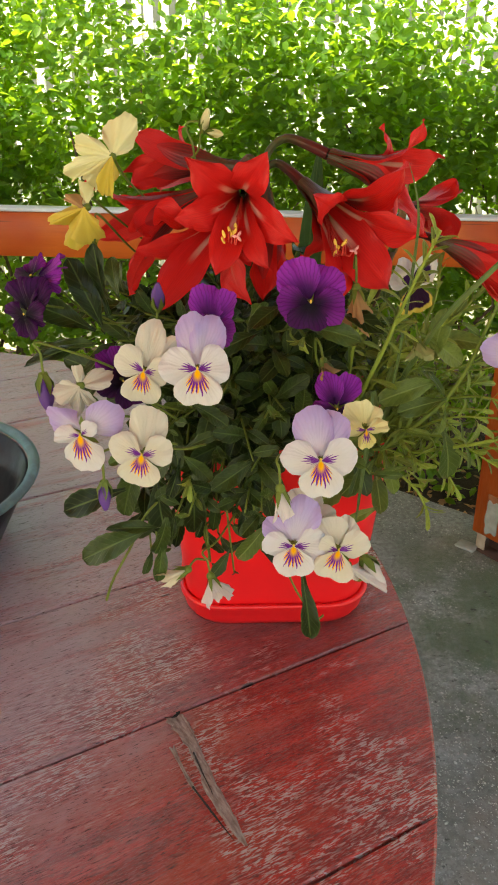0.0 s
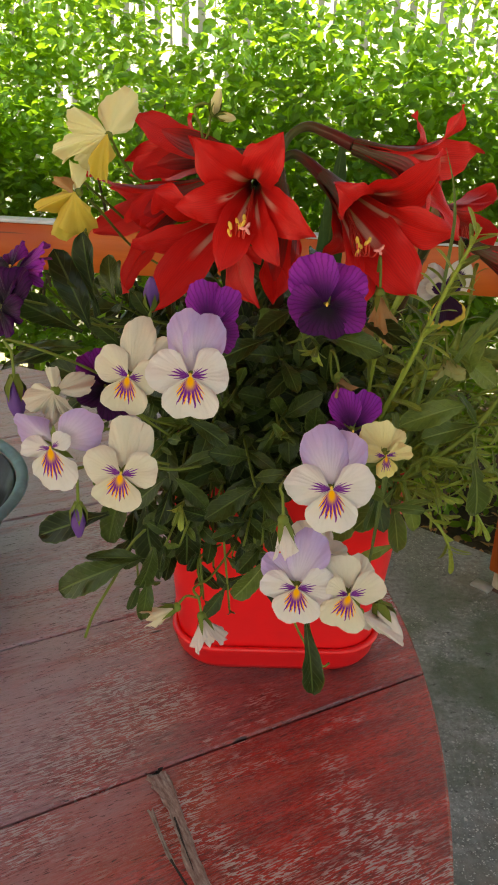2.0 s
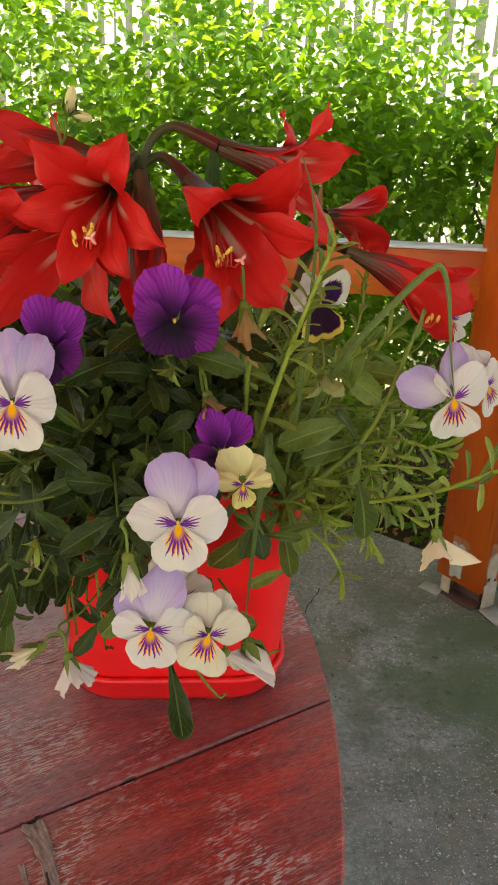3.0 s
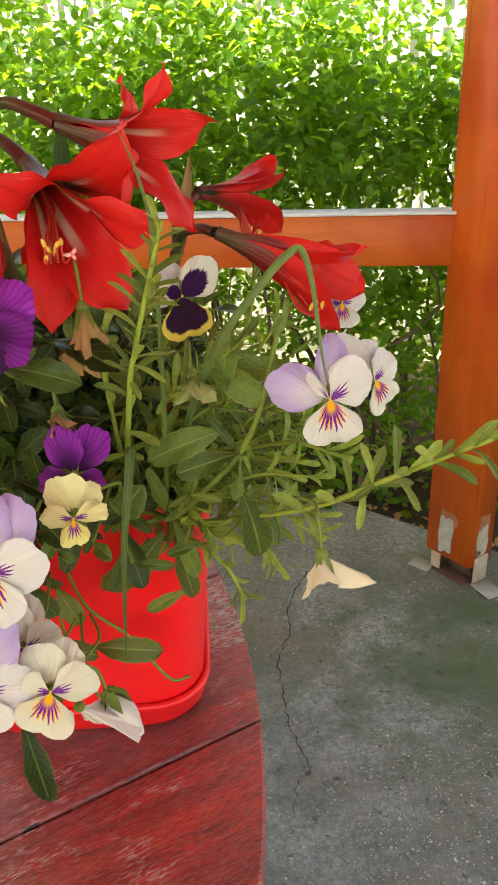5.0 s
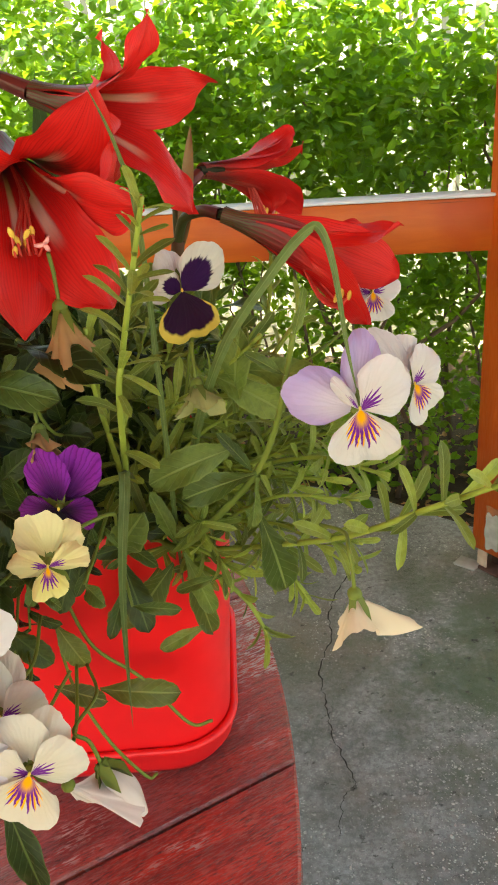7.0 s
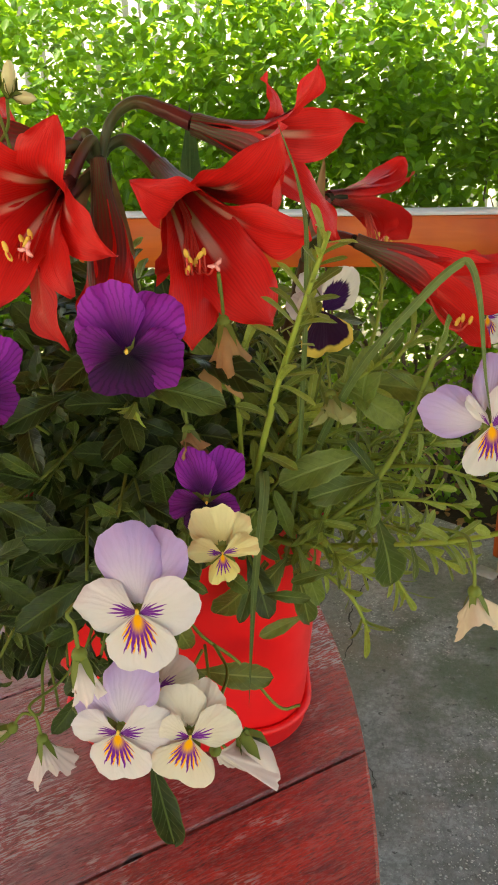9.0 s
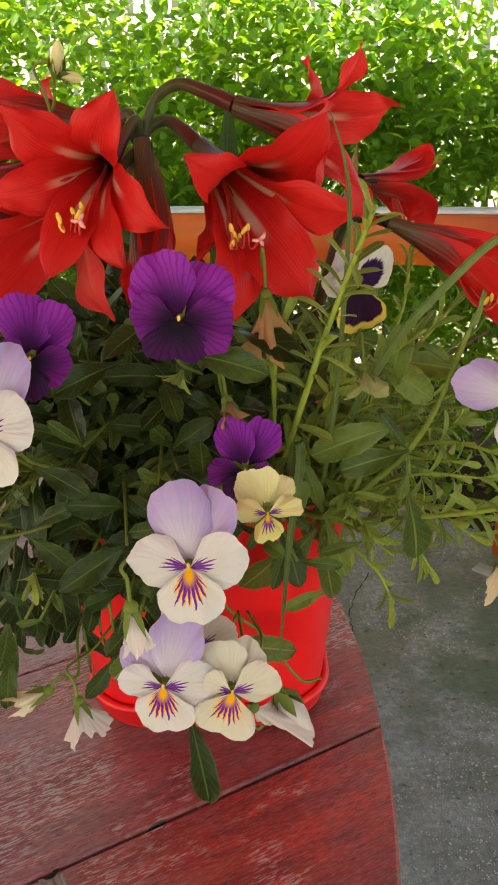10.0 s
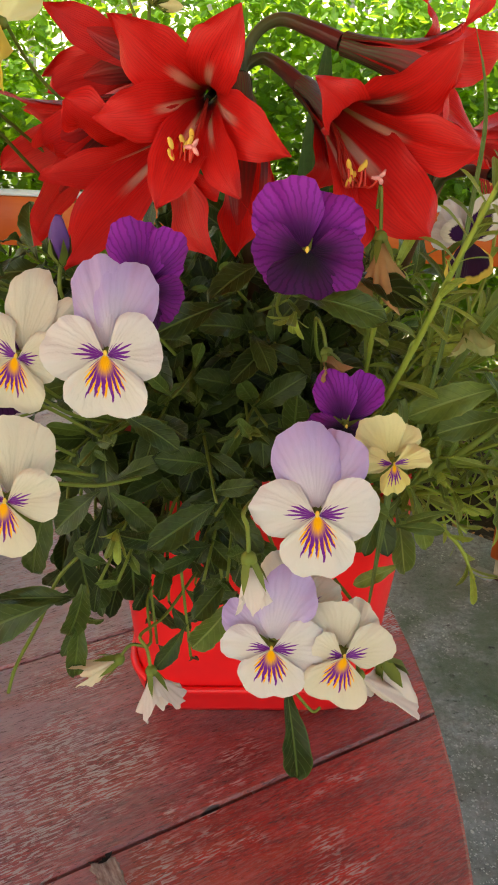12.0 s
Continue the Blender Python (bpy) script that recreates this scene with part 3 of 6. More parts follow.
for v in bm.verts:
    v.co.x, v.co.y = v.co.x * 4.0, 2.9 + v.co.y * 1.15 - 0.13 * max(0.0, v.co.x * 4.0 - 0.2)
    v.co.z = soil_height(v.co.x, v.co.y)
tagged(mesh_ob("soil_bed", bm, SOIL), "dark crumbly soil bed littered with dry leaves under the hedge", "soil", kind="structure")

# a crack across the floor
rng = random.Random(5)
line = spline([(0.33, 2.10, 0), (0.275, 1.95, 0), (0.265, 1.83, 0), (0.237, 1.734, 0), (0.239, 1.627, 0), (0.247, 1.538, 0), (0.279, 1.415, 0), (0.257, 1.384, 0), (0.240, 1.30, 0)], 9)
bm = bmesh.new()
prev = None
for i, p in enumerate(line):
    w = 0.0005 + 0.0015 * rng.random() * min(1.0, 2.2 - 2.2 * i / len(line))
    q = p + Vector((rng.uniform(-0.004, 0.004), 0, 0.0015))
    pair = (bm.verts.new(q + Vector((-w, 0, 0))), bm.verts.new(q + Vector((w, 0, 0))))
    if prev:
        bm.faces.new((prev[0], prev[1], pair[1], pair[0]))
    prev = pair
tagged(mesh_ob("floor_crack", bm, DARKGAP, False), "thin dark crack running through the concrete", "crack", kind="structure")

# roof of the shelter, above the picture, which shades the patio
bm = bmesh.new()
ROOF = [(-1.75, 2.62), (0.1, 2.78), (2.18, 2.31), (2.18, 2.41), (0.1, 2.90), (-1.75, 2.74)]
ends = [[bm.verts.new((x, y, z)) for y, z in ROOF] for x in (-4.55, 2.05)]
for k in range(6):
    j = (k + 1) % 6
    bm.faces.new((ends[0][k], ends[0][j], ends[1][j], ends[1][k]))
for side in ends:
    bm.faces.new((side[0], side[1], side[4], side[5])), bm.faces.new((side[1], side[2], side[3], side[4]))
bmesh.ops.recalc_face_normals(bm, faces=bm.faces)
tagged(mesh_ob("ceiling", bm, ORANGE, False), "plain board roof of the open shelter", "roof", kind="structure")

# corner post on its steel shoe
post = thing("gazebo_post", (0.735, 2.090, 0), "orange varnished square wooden corner post with chipped foot", "post")
R = Matrix.Rotation(radians(-53), 4, "Z")
part("timber", box_bm(0.147, 0.090, 2.28, R @ pose(0, 0, 0.050 + 1.14), 0.004, 2), POSTWOOD, post)
part("shoe_plate", box_bm(0.125, 0.085, 0.006, R @ pose(0.0, -0.012, 0.003), 0.002), RUST, post, "rusted steel base plate")
part("shoe_pin", box_bm(0.09, 0.045, 0.050, R @ pose(0.010, 0.012, 0.027), 0.002), RUST, post, "rusted steel foot")


def bolt_bm(m):
    bm = bmesh.new()
    bmesh.ops.create_cone(bm, cap_ends=True, segments=6, radius1=0.0058, radius2=0.0050, depth=0.004)
    bmesh.ops.transform(bm, matrix=m, verts=bm.verts)
    return bm


def ragged_bm(w, h, thick, seed, m):
    """A thin flake with an uneven outline."""
    rg = random.Random(seed)
    n = 34
    jag = [rg.uniform(0.55, 1.0) for _ in range(n)]
    jag = [(jag[k - 2] + 2 * jag[k - 1] + 2 * jag[k] + jag[(k + 1) % n]) / 6 for k in range(n)]
    ring = []
    for k in range(n):
        a = k * math.tau / n
        sx, sz = math.cos(a), math.sin(a)
        q = 1 / max(abs(sx), abs(sz)) * jag[k]
        ring.append((sx * q * w / 2, sz * q * h / 2))
    bm = bmesh.new()
    f = [bm.verts.new((x, -thick, z)) for x, z in ring]
    g = [bm.verts.new((x * 1.04, 0, z * 1.02)) for x, z in ring]
    bm.faces.new(f)
    for k in range(n):
        j = (k + 1) % n
        bm.faces.new((f[k], g[k], g[j], f[j]))
    bmesh.ops.recalc_face_normals(bm, faces=bm.faces)
    bmesh.ops.transform(bm, matrix=m, verts=bm.verts)
    return bm


part("strap", ragged_bm(0.056, 0.135, 0.0025, 1, R @ pose(-0.010, -0.0452, 0.117)), GALV, post, "peeling grey metal strap", False)
part("strap", ragged_bm(0.050, 0.130, 0.0025, 2, R @ pose(0.0737, -0.004, 0.112, 0, 0, 90)), BRACKET, post, "peeling pale metal strap", False)
part("rust_stain", ragged_bm(0.050, 0.045, 0.0012, 3, R @ pose(0.0737, 0.0, 0.178, 0, 0, 90)), RUSTPAINT, post, "rust-brown bared patch", False)
part("rust_stain", ragged_bm(0.070, 0.050, 0.0012, 6, R @ pose(-0.004, -0.0451, 0.168)), RUSTPAINT, post, "rust-brown bared patch", False)
for x, z in ((0.012, 0.080), (-0.016, 0.092)):
    part("bolt", bolt_bm(R @ pose(0.0765, x, z, 0, 90, 0)), RUST, post, "rusted bolt head")
part("anchor_tab", box_bm(0.060, 0.045, 0.008, R @ pose(-0.072, -0.059, 0.004, 0, 0, 12), 0.003), GALV, post, "grey cement-stained anchor tab")
part("anchor_tab", box_bm(0.075, 0.055, 0.008, R @ pose(0.116, -0.020, 0.004, 0, 0, -14), 0.003), GALV, post, "grey cement-stained anchor tab")
part("bracket_leg", box_bm(0.030, 0.006, 0.060, R @ pose(-0.040, -0.041, 0.030), 0.002), BRACKET, post, "pale flaking steel bracket leg")
part("bracket_leg", box_bm(0.006, 0.054, 0.080, R @ pose(0.0772, -0.006, 0.040), 0.002), BRACKET, post, "pale flaking steel bracket leg")

# rail between the posts
rail = thing("gazebo_rail", (-0.4, 2.2, 0), "orange varnished wooden rail with a weathered pale top", "railing")
ang = math.atan2(-0.085, 1.0)
bm = box_bm(2.5, 0.055, 0.115, None, 0.003)
ob = part("rail_board", bm, ORANGE, rail)
ob.matrix_basis = Matrix.Translation((0.4, -2.2, 0)) @ pose(0.684, 2.1375, 0.873, 0, 0, math.degrees(ang)) @ pose(-1.25, 0, 0) @ Matrix.Rotation(radians(90), 4, "Y") @ Matrix.Rotation(radians(0), 4, "X")
ob.data.transform(Matrix.Rotation(radians(-90), 4, "Y"))
ob = part("rail_cap", box_bm(2.5, 0.062, 0.008, None, 0.002), RAILTOP, rail, "weathered pale painted top, tinted grey-blue with reflected sky")
ob.matrix_basis = Matrix.Translation((0.4, -2.2, 0)) @ pose(0.684, 2.1375, 0.935, 0, 0, math.degrees(ang)) @ pose(-1.25, 0, 0)


# ---- hedge and fence ----
def leaf_cloud(name, centres, normals, spins, sizes, material):
    """Many small pointed leaves as one mesh, each folded along its midrib."""
    tx = np.array([0.0, -0.26, -0.25, 0.0, 0.25, 0.26, 0.0, 0.0])
    ty = np.array([0.0, 0.30, 0.68, 1.0, 0.68, 0.30, 0.33, 0.68])
    tz = np.array([0.0, 0.06, 0.03, -0.08, 0.03, 0.06, -0.02, -0.04])
    n = len(centres)
    up = np.where(np.abs(normals[:, 2:3]) > 0.9, np.array([[1.0, 0, 0]]), np.array([[0, 0, 1.0]]))
    a = np.cross(up, normals)
    a /= np.linalg.norm(a, axis=1, keepdims=True)
    b = np.cross(normals, a)
    c, s = np.cos(spins)[:, None], np.sin(spins)[:, None]
    ax, ay = a * c + b * s, b * c - a * s
    co = centres[:, None, :] + sizes[:, None, None] * (ax[:, None, :] * tx[None, :, None] + ay[:, None, :] * (ty[None, :, None] - 0.5) + normals[:, None, :] * tz[None, :, None])
    tri = [[0, 6, 1], [0, 5, 6], [6, 7, 2], [6, 2, 1], [5, 4, 7], [5, 7, 6], [7, 3, 2], [4, 3, 7]]
    tri = np.array(tri)
    idx = (np.arange(n)[:, None, None] * 8 + tri[None]).reshape(-1)
    me = bpy.data.meshes.new(name)
    me.vertices.add(n * 8)
    me.vertices.foreach_set("co", co.reshape(-1).astype(np.float32))
    nt = n * len(tri)
    me.loops.add(nt * 3)
    me.loops.foreach_set("vertex_index", idx.astype(np.int32))
    me.polygons.add(nt)
    me.polygons.foreach_set("loop_start", np.arange(0, nt * 3, 3, dtype=np.int32))
    me.polygons.foreach_set("loop_total", np.full(nt, 3, dtype=np.int32))
    me.update(calc_edges=True)
    uvl = me.uv_layers.new(name="UVMap")
    uvt = np.stack([tx * 1.9 + 0.5, ty], axis=1)[tri.reshape(-1)]
    uvl.data.foreach_set("uv", np.tile(uvt, (n, 1)).reshape(-1).astype(np.float32))
    me.materials.append(material)
    return new(name, me)


def hedge_front(x):
    return 2.50 - 0.10 * x + 0.07 * math.sin(x * 4.1) + 0.05 * math.sin(x * 9.3 + 1)


def make_hedge():
    g = np.random.default_rng(11)
    hedge = thing("hedge", (0, 2.9, -0.05), "dense leafy green privet hedge lit by sun on top", "hedge")
    pts, nrm, siz = [], [], []
    # leafy shoots: clumps of leaves round many twig ends, thinner low down and towards the ragged top
    for _ in range(31000):
        x = g.uniform(-2.3, 2.4)
        z = g.uniform(0.06, 1.78)
        d = g.random() ** (2.3 if 0.85 < z < 1.32 else 1.3)
        y = hedge_front(x) + 0.95 * d + 0.35 * max(0.0, z - 0.95)
        z += 0.10 * math.sin(x * 5 + y * 3)
        if z < 0.88 and g.random() < 0.82 - 0.88 * z:
            continue
        if noise.noise(Vector((x * 3.2, y * 3.2, z * 3.2))) < -0.19 + 0.10 * min(1.0, max(0.0, 1.5 * x)):
            continue
        if z > 1.05 and g.random() < (z - 1.05) * (1.2 + 0.9 * min(1.0, max(0.0, x + 0.1))):
            continue
        k = int(g.integers(5, 10))
        dirv = np.array([g.normal(0, 0.6), g.normal(-0.5, 0.6), g.normal(0.6, 0.5)])
        dirv /= np.linalg.norm(dirv)
        for j in range(k):
            q = np.array([x, y, z]) + dirv * 0.02 * j + g.normal(0, 0.014, 3)
            nn = np.array([g.normal(0, 0.55), g.normal(-0.35, 0.6), g.normal(0.8, 0.5)])
            pts.append(q), nrm.append(nn / np.linalg.norm(nn)), siz.append(g.uniform(0.024, 0.044))
    n = len(pts)
    ob = leaf_cloud("foliage", np.array(pts) - np.array([0, 2.9, -0.05]), np.array(nrm), g.uniform(0, 6.28, n), np.array(siz), HEDGE)
    ob.parent = hedge
    tagged(ob, kind="stuff")
    # woody stems from the soil
    rng = random.Random(3)
    for i in range(95):
        x = -2.2 + 4.5 * (i + rng.random()) / 95
        y = hedge_front(x) + rng.uniform(0.08, 0.75)
        h = rng.uniform(0.8, 1.35)
        pts = [(x, y - 2.9, 0.0)]
        for k in range(1, 5):
            pts.append((x + rng.uniform(-0.05, 0.05) * k, y - 2.9 + rng.uniform(-0.05, 0.03) * k, h * k / 4))
        r = rng.uniform(0.006, 0.014)
        part("branch", tube_bm(spline(pts, 3), [r * (1 - 0.06 * j) for j in range(13)], 5), TWIG, hedge)
    return hedge


make_hedge()


def make_fence():
    fence = thing("fence", (0, 4.4, -0.06), "whitewashed fence of upright boards in full sun", "fence")
    slat = to_mesh("slat", box_bm(0.042, 0.018, 1.9, pose(0, 0, 0.99), 0.004), FENCE)
    rng = random.Random(8)
    for i in range(76):
        x = -2.6 + i * 0.070
        share("slat", slat, fence, pose(x, -0.06 * x, 0.03 * rng.random(), 0, rng.uniform(-0.5, 0.5), rng.uniform(-4, 4)))
    for z in (0.4, 1.5):
        part("cross_rail", box_bm(5.6, 0.03, 0.07, pose(0, 0.028, z, 0, 0, -3.4), 0.004), FENCE, fence)


make_fence()

tagged(mesh_ob("wall_north", box_bm(14, 0.2, 2.3, pose(0, 5.6, 1.07)), WALL, False), "plain grey rendered wall behind the fence", "wall", kind="structure")

# low weeds at the foot of the hedge
def make_weeds():
    g = np.random.default_rng(4)
    pts, nrm, siz = [], [], []
    for _ in range(60):
        x = g.uniform(-1.5, 1.6)
        y = hedge_front(x) + g.uniform(-0.02, 0.3)
        for _ in range(int(g.integers(5, 12))):
            q = np.array([x, y, -0.04]) + np.array([g.normal(0, 0.035), g.normal(0, 0.03), abs(g.normal(0.05, 0.03))])
            nn = np.array([g.normal(0, 0.3), g.normal(-0.4, 0.3), 1.0])
            pts.append(q), nrm.append(nn / np.linalg.norm(nn)), siz.append(g.uniform(0.03, 0.055))
    ob = leaf_cloud("weeds", np.array(pts), np.array(nrm), g.uniform(0, 6.28, len(pts)), np.array(siz), HEDGE)
    tagged(ob, "small green weeds sprouting from the soil bed", "weeds", kind="stuff")
    pts, nrm, siz = [], [], []
    for _ in range(1500):
        x = g.uniform(-1.6, 1.8)
        y = hedge_front(x) + g.uniform(-0.15, 0.9)
        pts.append(np.array([x, y, soil_height(x, y) + 0.008]))
        nn = np.array([g.normal(0, 0.35), g.normal(0, 0.35), 1.0])
        nrm.append(nn / np.linalg.norm(nn)), siz.append(g.uniform(0.012, 0.04))
    ob = leaf_cloud("leaf_litter", np.array(pts), np.array(nrm), g.uniform(0, 6.28, len(pts)), np.array(siz), DRIED)
    tagged(ob, "dry brown fallen leaves scattered on the soil", "leaf litter", kind="stuff")


make_weeds()

# ---- table ----
TC, TR, TA = Vector((-0.748, 0.69, 0)), 0.93, radians(31)
table = thing("round_table", TC, "large round plank table with worn dark red stain", "table")
TM = Matrix.Rotation(TA, 4, "Z")


def plank_bm(o0, o1, x0=None, x1=None, thick=0.036):
    """A board between two offsets across the table, cut by the round edge and by x0, x1, with eased edges."""
    def half(o):
        return math.sqrt(max(0.0, TR * TR - o * o))
    steps = 14
    right = [(half(o0 + (o1 - o0) * k / steps), o0 + (o1 - o0) * k / steps) for k in range(steps + 1)]
    left = [(-x, o) for x, o in reversed(right)]
    right = [(min(x, x1) if x1 is not None else x, o) for x, o in right]
    left = [(max(x, x0) if x0 is not None else x, o) for x, o in left]
    out = []
    for q in right + left:
        if not out or (Vector(q) - Vector(out[-1])).length > 1e-4:
            out.append(q)
    if (Vector(out[0]) - Vector(out[-1])).length < 1e-4:
        out.pop()
    bm = bmesh.new()
    n = len(out)
    def ring(inset, z):
        r = []
        for i, (x, y) in enumerate(out):
            d = Vector((x, y)) - Vector(out[i - 1])
            e = Vector(out[(i + 1) % n]) - Vector((x, y))
            nn = (Vector((-d.y, d.x)).normalized() + Vector((-e.y, e.x)).normalized())
            nn = nn.normalized() if nn.length > 1e-6 else Vector((0, 0))
            r.append(bm.verts.new((x + nn.x * inset, y + nn.y * inset, z)))
        return r
    a, b, c, d = ring(0.0022, TOP), ring(0.0, TOP - 0.0018), ring(0.0, TOP - thick + 0.002), ring(0.002, TOP - thick)
    for r0, r1 in ((b, a), (c, b), (d, c)):
        for i in range(n):
            j = (i + 1) % n
            bm.faces.new((r0[i], r0[j], r1[j], r1[i]))
    bm.faces.new(a), bm.faces.new(d[::-1])
    return bm


SEAMS = [-0.925, -0.82, -0.626, -0.436, -0.239, 0.005, 0.262, 0.458, 0.66, 0.82, 0.925]
G = 0.0014
for o0, o1 in zip(SEAMS, SEAMS[1:]):
    ob = part("plank", plank_bm(o0 + G, o1 - G), TABLE, table, smooth=False)
    ob.matrix_basis = TM


def scar_bm(line, hw, seed, lift=0.0012, cross=5):
    """A ragged strip of split wood that follows a line over the board, low in its middle."""
    rg = random.Random(seed)
    pts = spline([(x, y, TOP) for x, y in line], 9)
    n = len(pts)
    jit = [[rg.uniform(-1, 1) for _ in range(cross + 1)] for _ in range(n)]

    def at(u, v):
        i = int(round(v * (n - 1)))
        x = 2 * u - 1
        w = hw * (0.85 + 0.15 * math.sin(9 * v + seed)) * (1 - 0.5 * v) * (1 - 0.6 * v ** 12)
        k = jit[i][int(round(u * cross))]
        return pts[i] + Vector((x * w * (1 + 0.16 * k), 0.001 * k, lift + 0.0006 * abs(x) * (1 + k) * (abs(x) < 0.95)))
    return grid_bm(at, cross, n - 1)


ob = part("split_wood", scar_bm([(0.5605, -0.4395), (0.560, -0.471), (0.5525, -0.527), (0.550, -0.580)], 0.0085, 1, 0.0012, 9), BARE, table, "bare grey strip of split wood", False)
ob.matrix_basis = TM
ob = part("split_wood", scar_bm([(0.544, -0.470), (0.541, -0.505), (0.541, -0.525)], 0.0022, 2), BARE, table, "bare grey strip of split wood", False)
ob.matrix_basis = TM
for line, hw, seed in (([(0.540, -0.515), (0.5415, -0.540), (0.544, -0.572)], 0.0012, 3), ([(0.5665, -0.437), (0.560, -0.442), (0.552, -0.438)], 0.0030, 4), ([(0.556, -0.485), (0.553, -0.505), (0.550, -0.530)], 0.0010, 5)):
    ob = part("crack", scar_bm(line, hw, seed, 0.0030, 2), DARKGAP, table, "dark crack in the board", False)
    ob.matrix_basis = TM
for y in (-0.45, 0.45):
    ob = part("crossbeam", box_bm(0.08, 1.3, 0.05, pose(y, 0, TOP - 0.061), 0.004), TABLE, table)
    ob.matrix_basis = TM
for sx in (-0.45, 0.45):
    for sy in (-0.45, 0.45):
        ob = part("leg", box_bm(0.08, 0.08, TOP - 0.086, pose(sx, sy, (TOP - 0.086) / 2), 0.005), TABLE, table)
        ob.matrix_basis = TM


# ---- basin ----
def lathe_bm(profile, sides=72, ring=False):
    bm = bmesh.new()
    rings = [[bm.verts.new((r * math.cos(k * math.tau / sides), r * math.sin(k * math.tau / sides), z)) for k in range(sides)] for r, z in profile]
    for a, b in zip(rings, rings[1:]):
        for k in range(sides):
            bm.faces.new((a[k], a[(k + 1) % sides], b[(k + 1) % sides], b[k]))
    if ring:
        for k in range(sides):
            bm.faces.new((rings[-1][k], rings[-1][(k + 1) % sides], rings[0][(k + 1) % sides], rings[0][k]))
    else:
        bm.faces.new(rings[0][::-1]), bm.faces.new(rings[-1])
    bmesh.ops.recalc_face_normals(bm, faces=bm.faces)
    return bm


basin = thing("basin", (-0.41, 0.86, TOP + 0.001), "round black plastic basin with a dull teal rim on the table", "basin")
part("bowl", lathe_bm([(0.135, 0.0), (0.142, 0.004), (0.165, 0.05), (0.180, 0.086), (0.176, 0.088), (0.160, 0.05), (0.137, 0.010), (0.01, 0.008)]), BASIN, basin)
part("rim", lathe_bm([(0.181, 0.0865), (0.190, 0.0865), (0.1935, 0.089), (0.1925, 0.0925), (0.188, 0.0945), (0.183, 0.0935), (0.1805, 0.090)], ring=True), BASINRIM, basin, "dull teal rolled rim")


# ---- flower pot ----
def rounded_square(half, corner, z, seg=10):
    pts = []
    for q in range(4):
        cx, cy = [(1, 1), (-1, 1), (-1, -1), (1, -1)][q]
        for k in range(seg + 1):
            a = math.pi / 2 * (q + k / seg)
            pts.append((cx * (half - corner) + corner * math.cos(a), cy * (half - corner) + corner * math.sin(a), z))
    return pts


def loft_bm(sections, cap_low=True, cap_high=True):
    bm = bmesh.new()
    rings = [[bm.verts.new(p) for p in s] for s in sections]
    n = len(rings[0])
    for a, b in zip(rings, rings[1:]):
        for k in range(n):
            bm.faces.new((a[k], a[(k + 1) % n], b[(k + 1) % n], b[k]))
    if cap_low:
        bm.faces.new(rings[0][::-1])
    if cap_high:
        bm.faces.new(rings[-1])
    bmesh.ops.recalc_face_normals(bm, faces=bm.faces)
    return bm


PC = Vector((0.043, 0.8186, TOP))
pot = thing("flower_pot", PC, "bright red square plastic flower pot with rounded corners in its saucer", "flower pot")
S = [(0.083, 0.040, 0.006), (0.087, 0.042, 0.010), (0.0902, 0.042, 0.03), (0.1022, 0.028, 0.192), (0.1035, 0.0275, 0.194), (0.1045, 0.0275, 0.198), (0.1045, 0.0275, 0.203), (0.1027, 0.027, 0.205), (0.1007, 0.026, 0.203), (0.0985, 0.026, 0.186), (0.0875, 0.038, 0.03), (0.083, 0.037, 0.02)]
pot.rotation_euler.z = 0.05
part("pot", loft_bm([rounded_square(h, c, z) for h, c, z in S]), RED, pot)
S = [(0.082, 0.038, 0.0005), (0.087, 0.041, 0.002), (0.0905, 0.043, 0.008), (0.0935, 0.044, 0.022), (0.0950, 0.045, 0.0235), (0.0955, 0.0455, 0.0255), (0.0948, 0.045, 0.0275), (0.0925, 0.0435, 0.028), (0.0896, 0.0415, 0.0262), (0.0865, 0.04, 0.006), (0.08, 0.036, 0.0045)]
part("saucer", loft_bm([rounded_square(h, c, z) for h, c, z in S]), RED, pot, "matching red plastic saucer")
bm = bmesh.new()
bmesh.ops.create_grid(bm, x_segments=24, y_segments=24, size=0.0955)
for v in bm.verts:
    v.co.z = 0.181 + 0.006 * noise.noise(v.co * 60)
    r = max(abs(v.co.x), abs(v.co.y))
    if abs(v.co.x) > 0.08 and abs(v.co.y) > 0.08:
        v.co.x *= 0.91
        v.co.y *= 0.91
part("soil", bm, POTSOIL, pot, "dark potting soil")


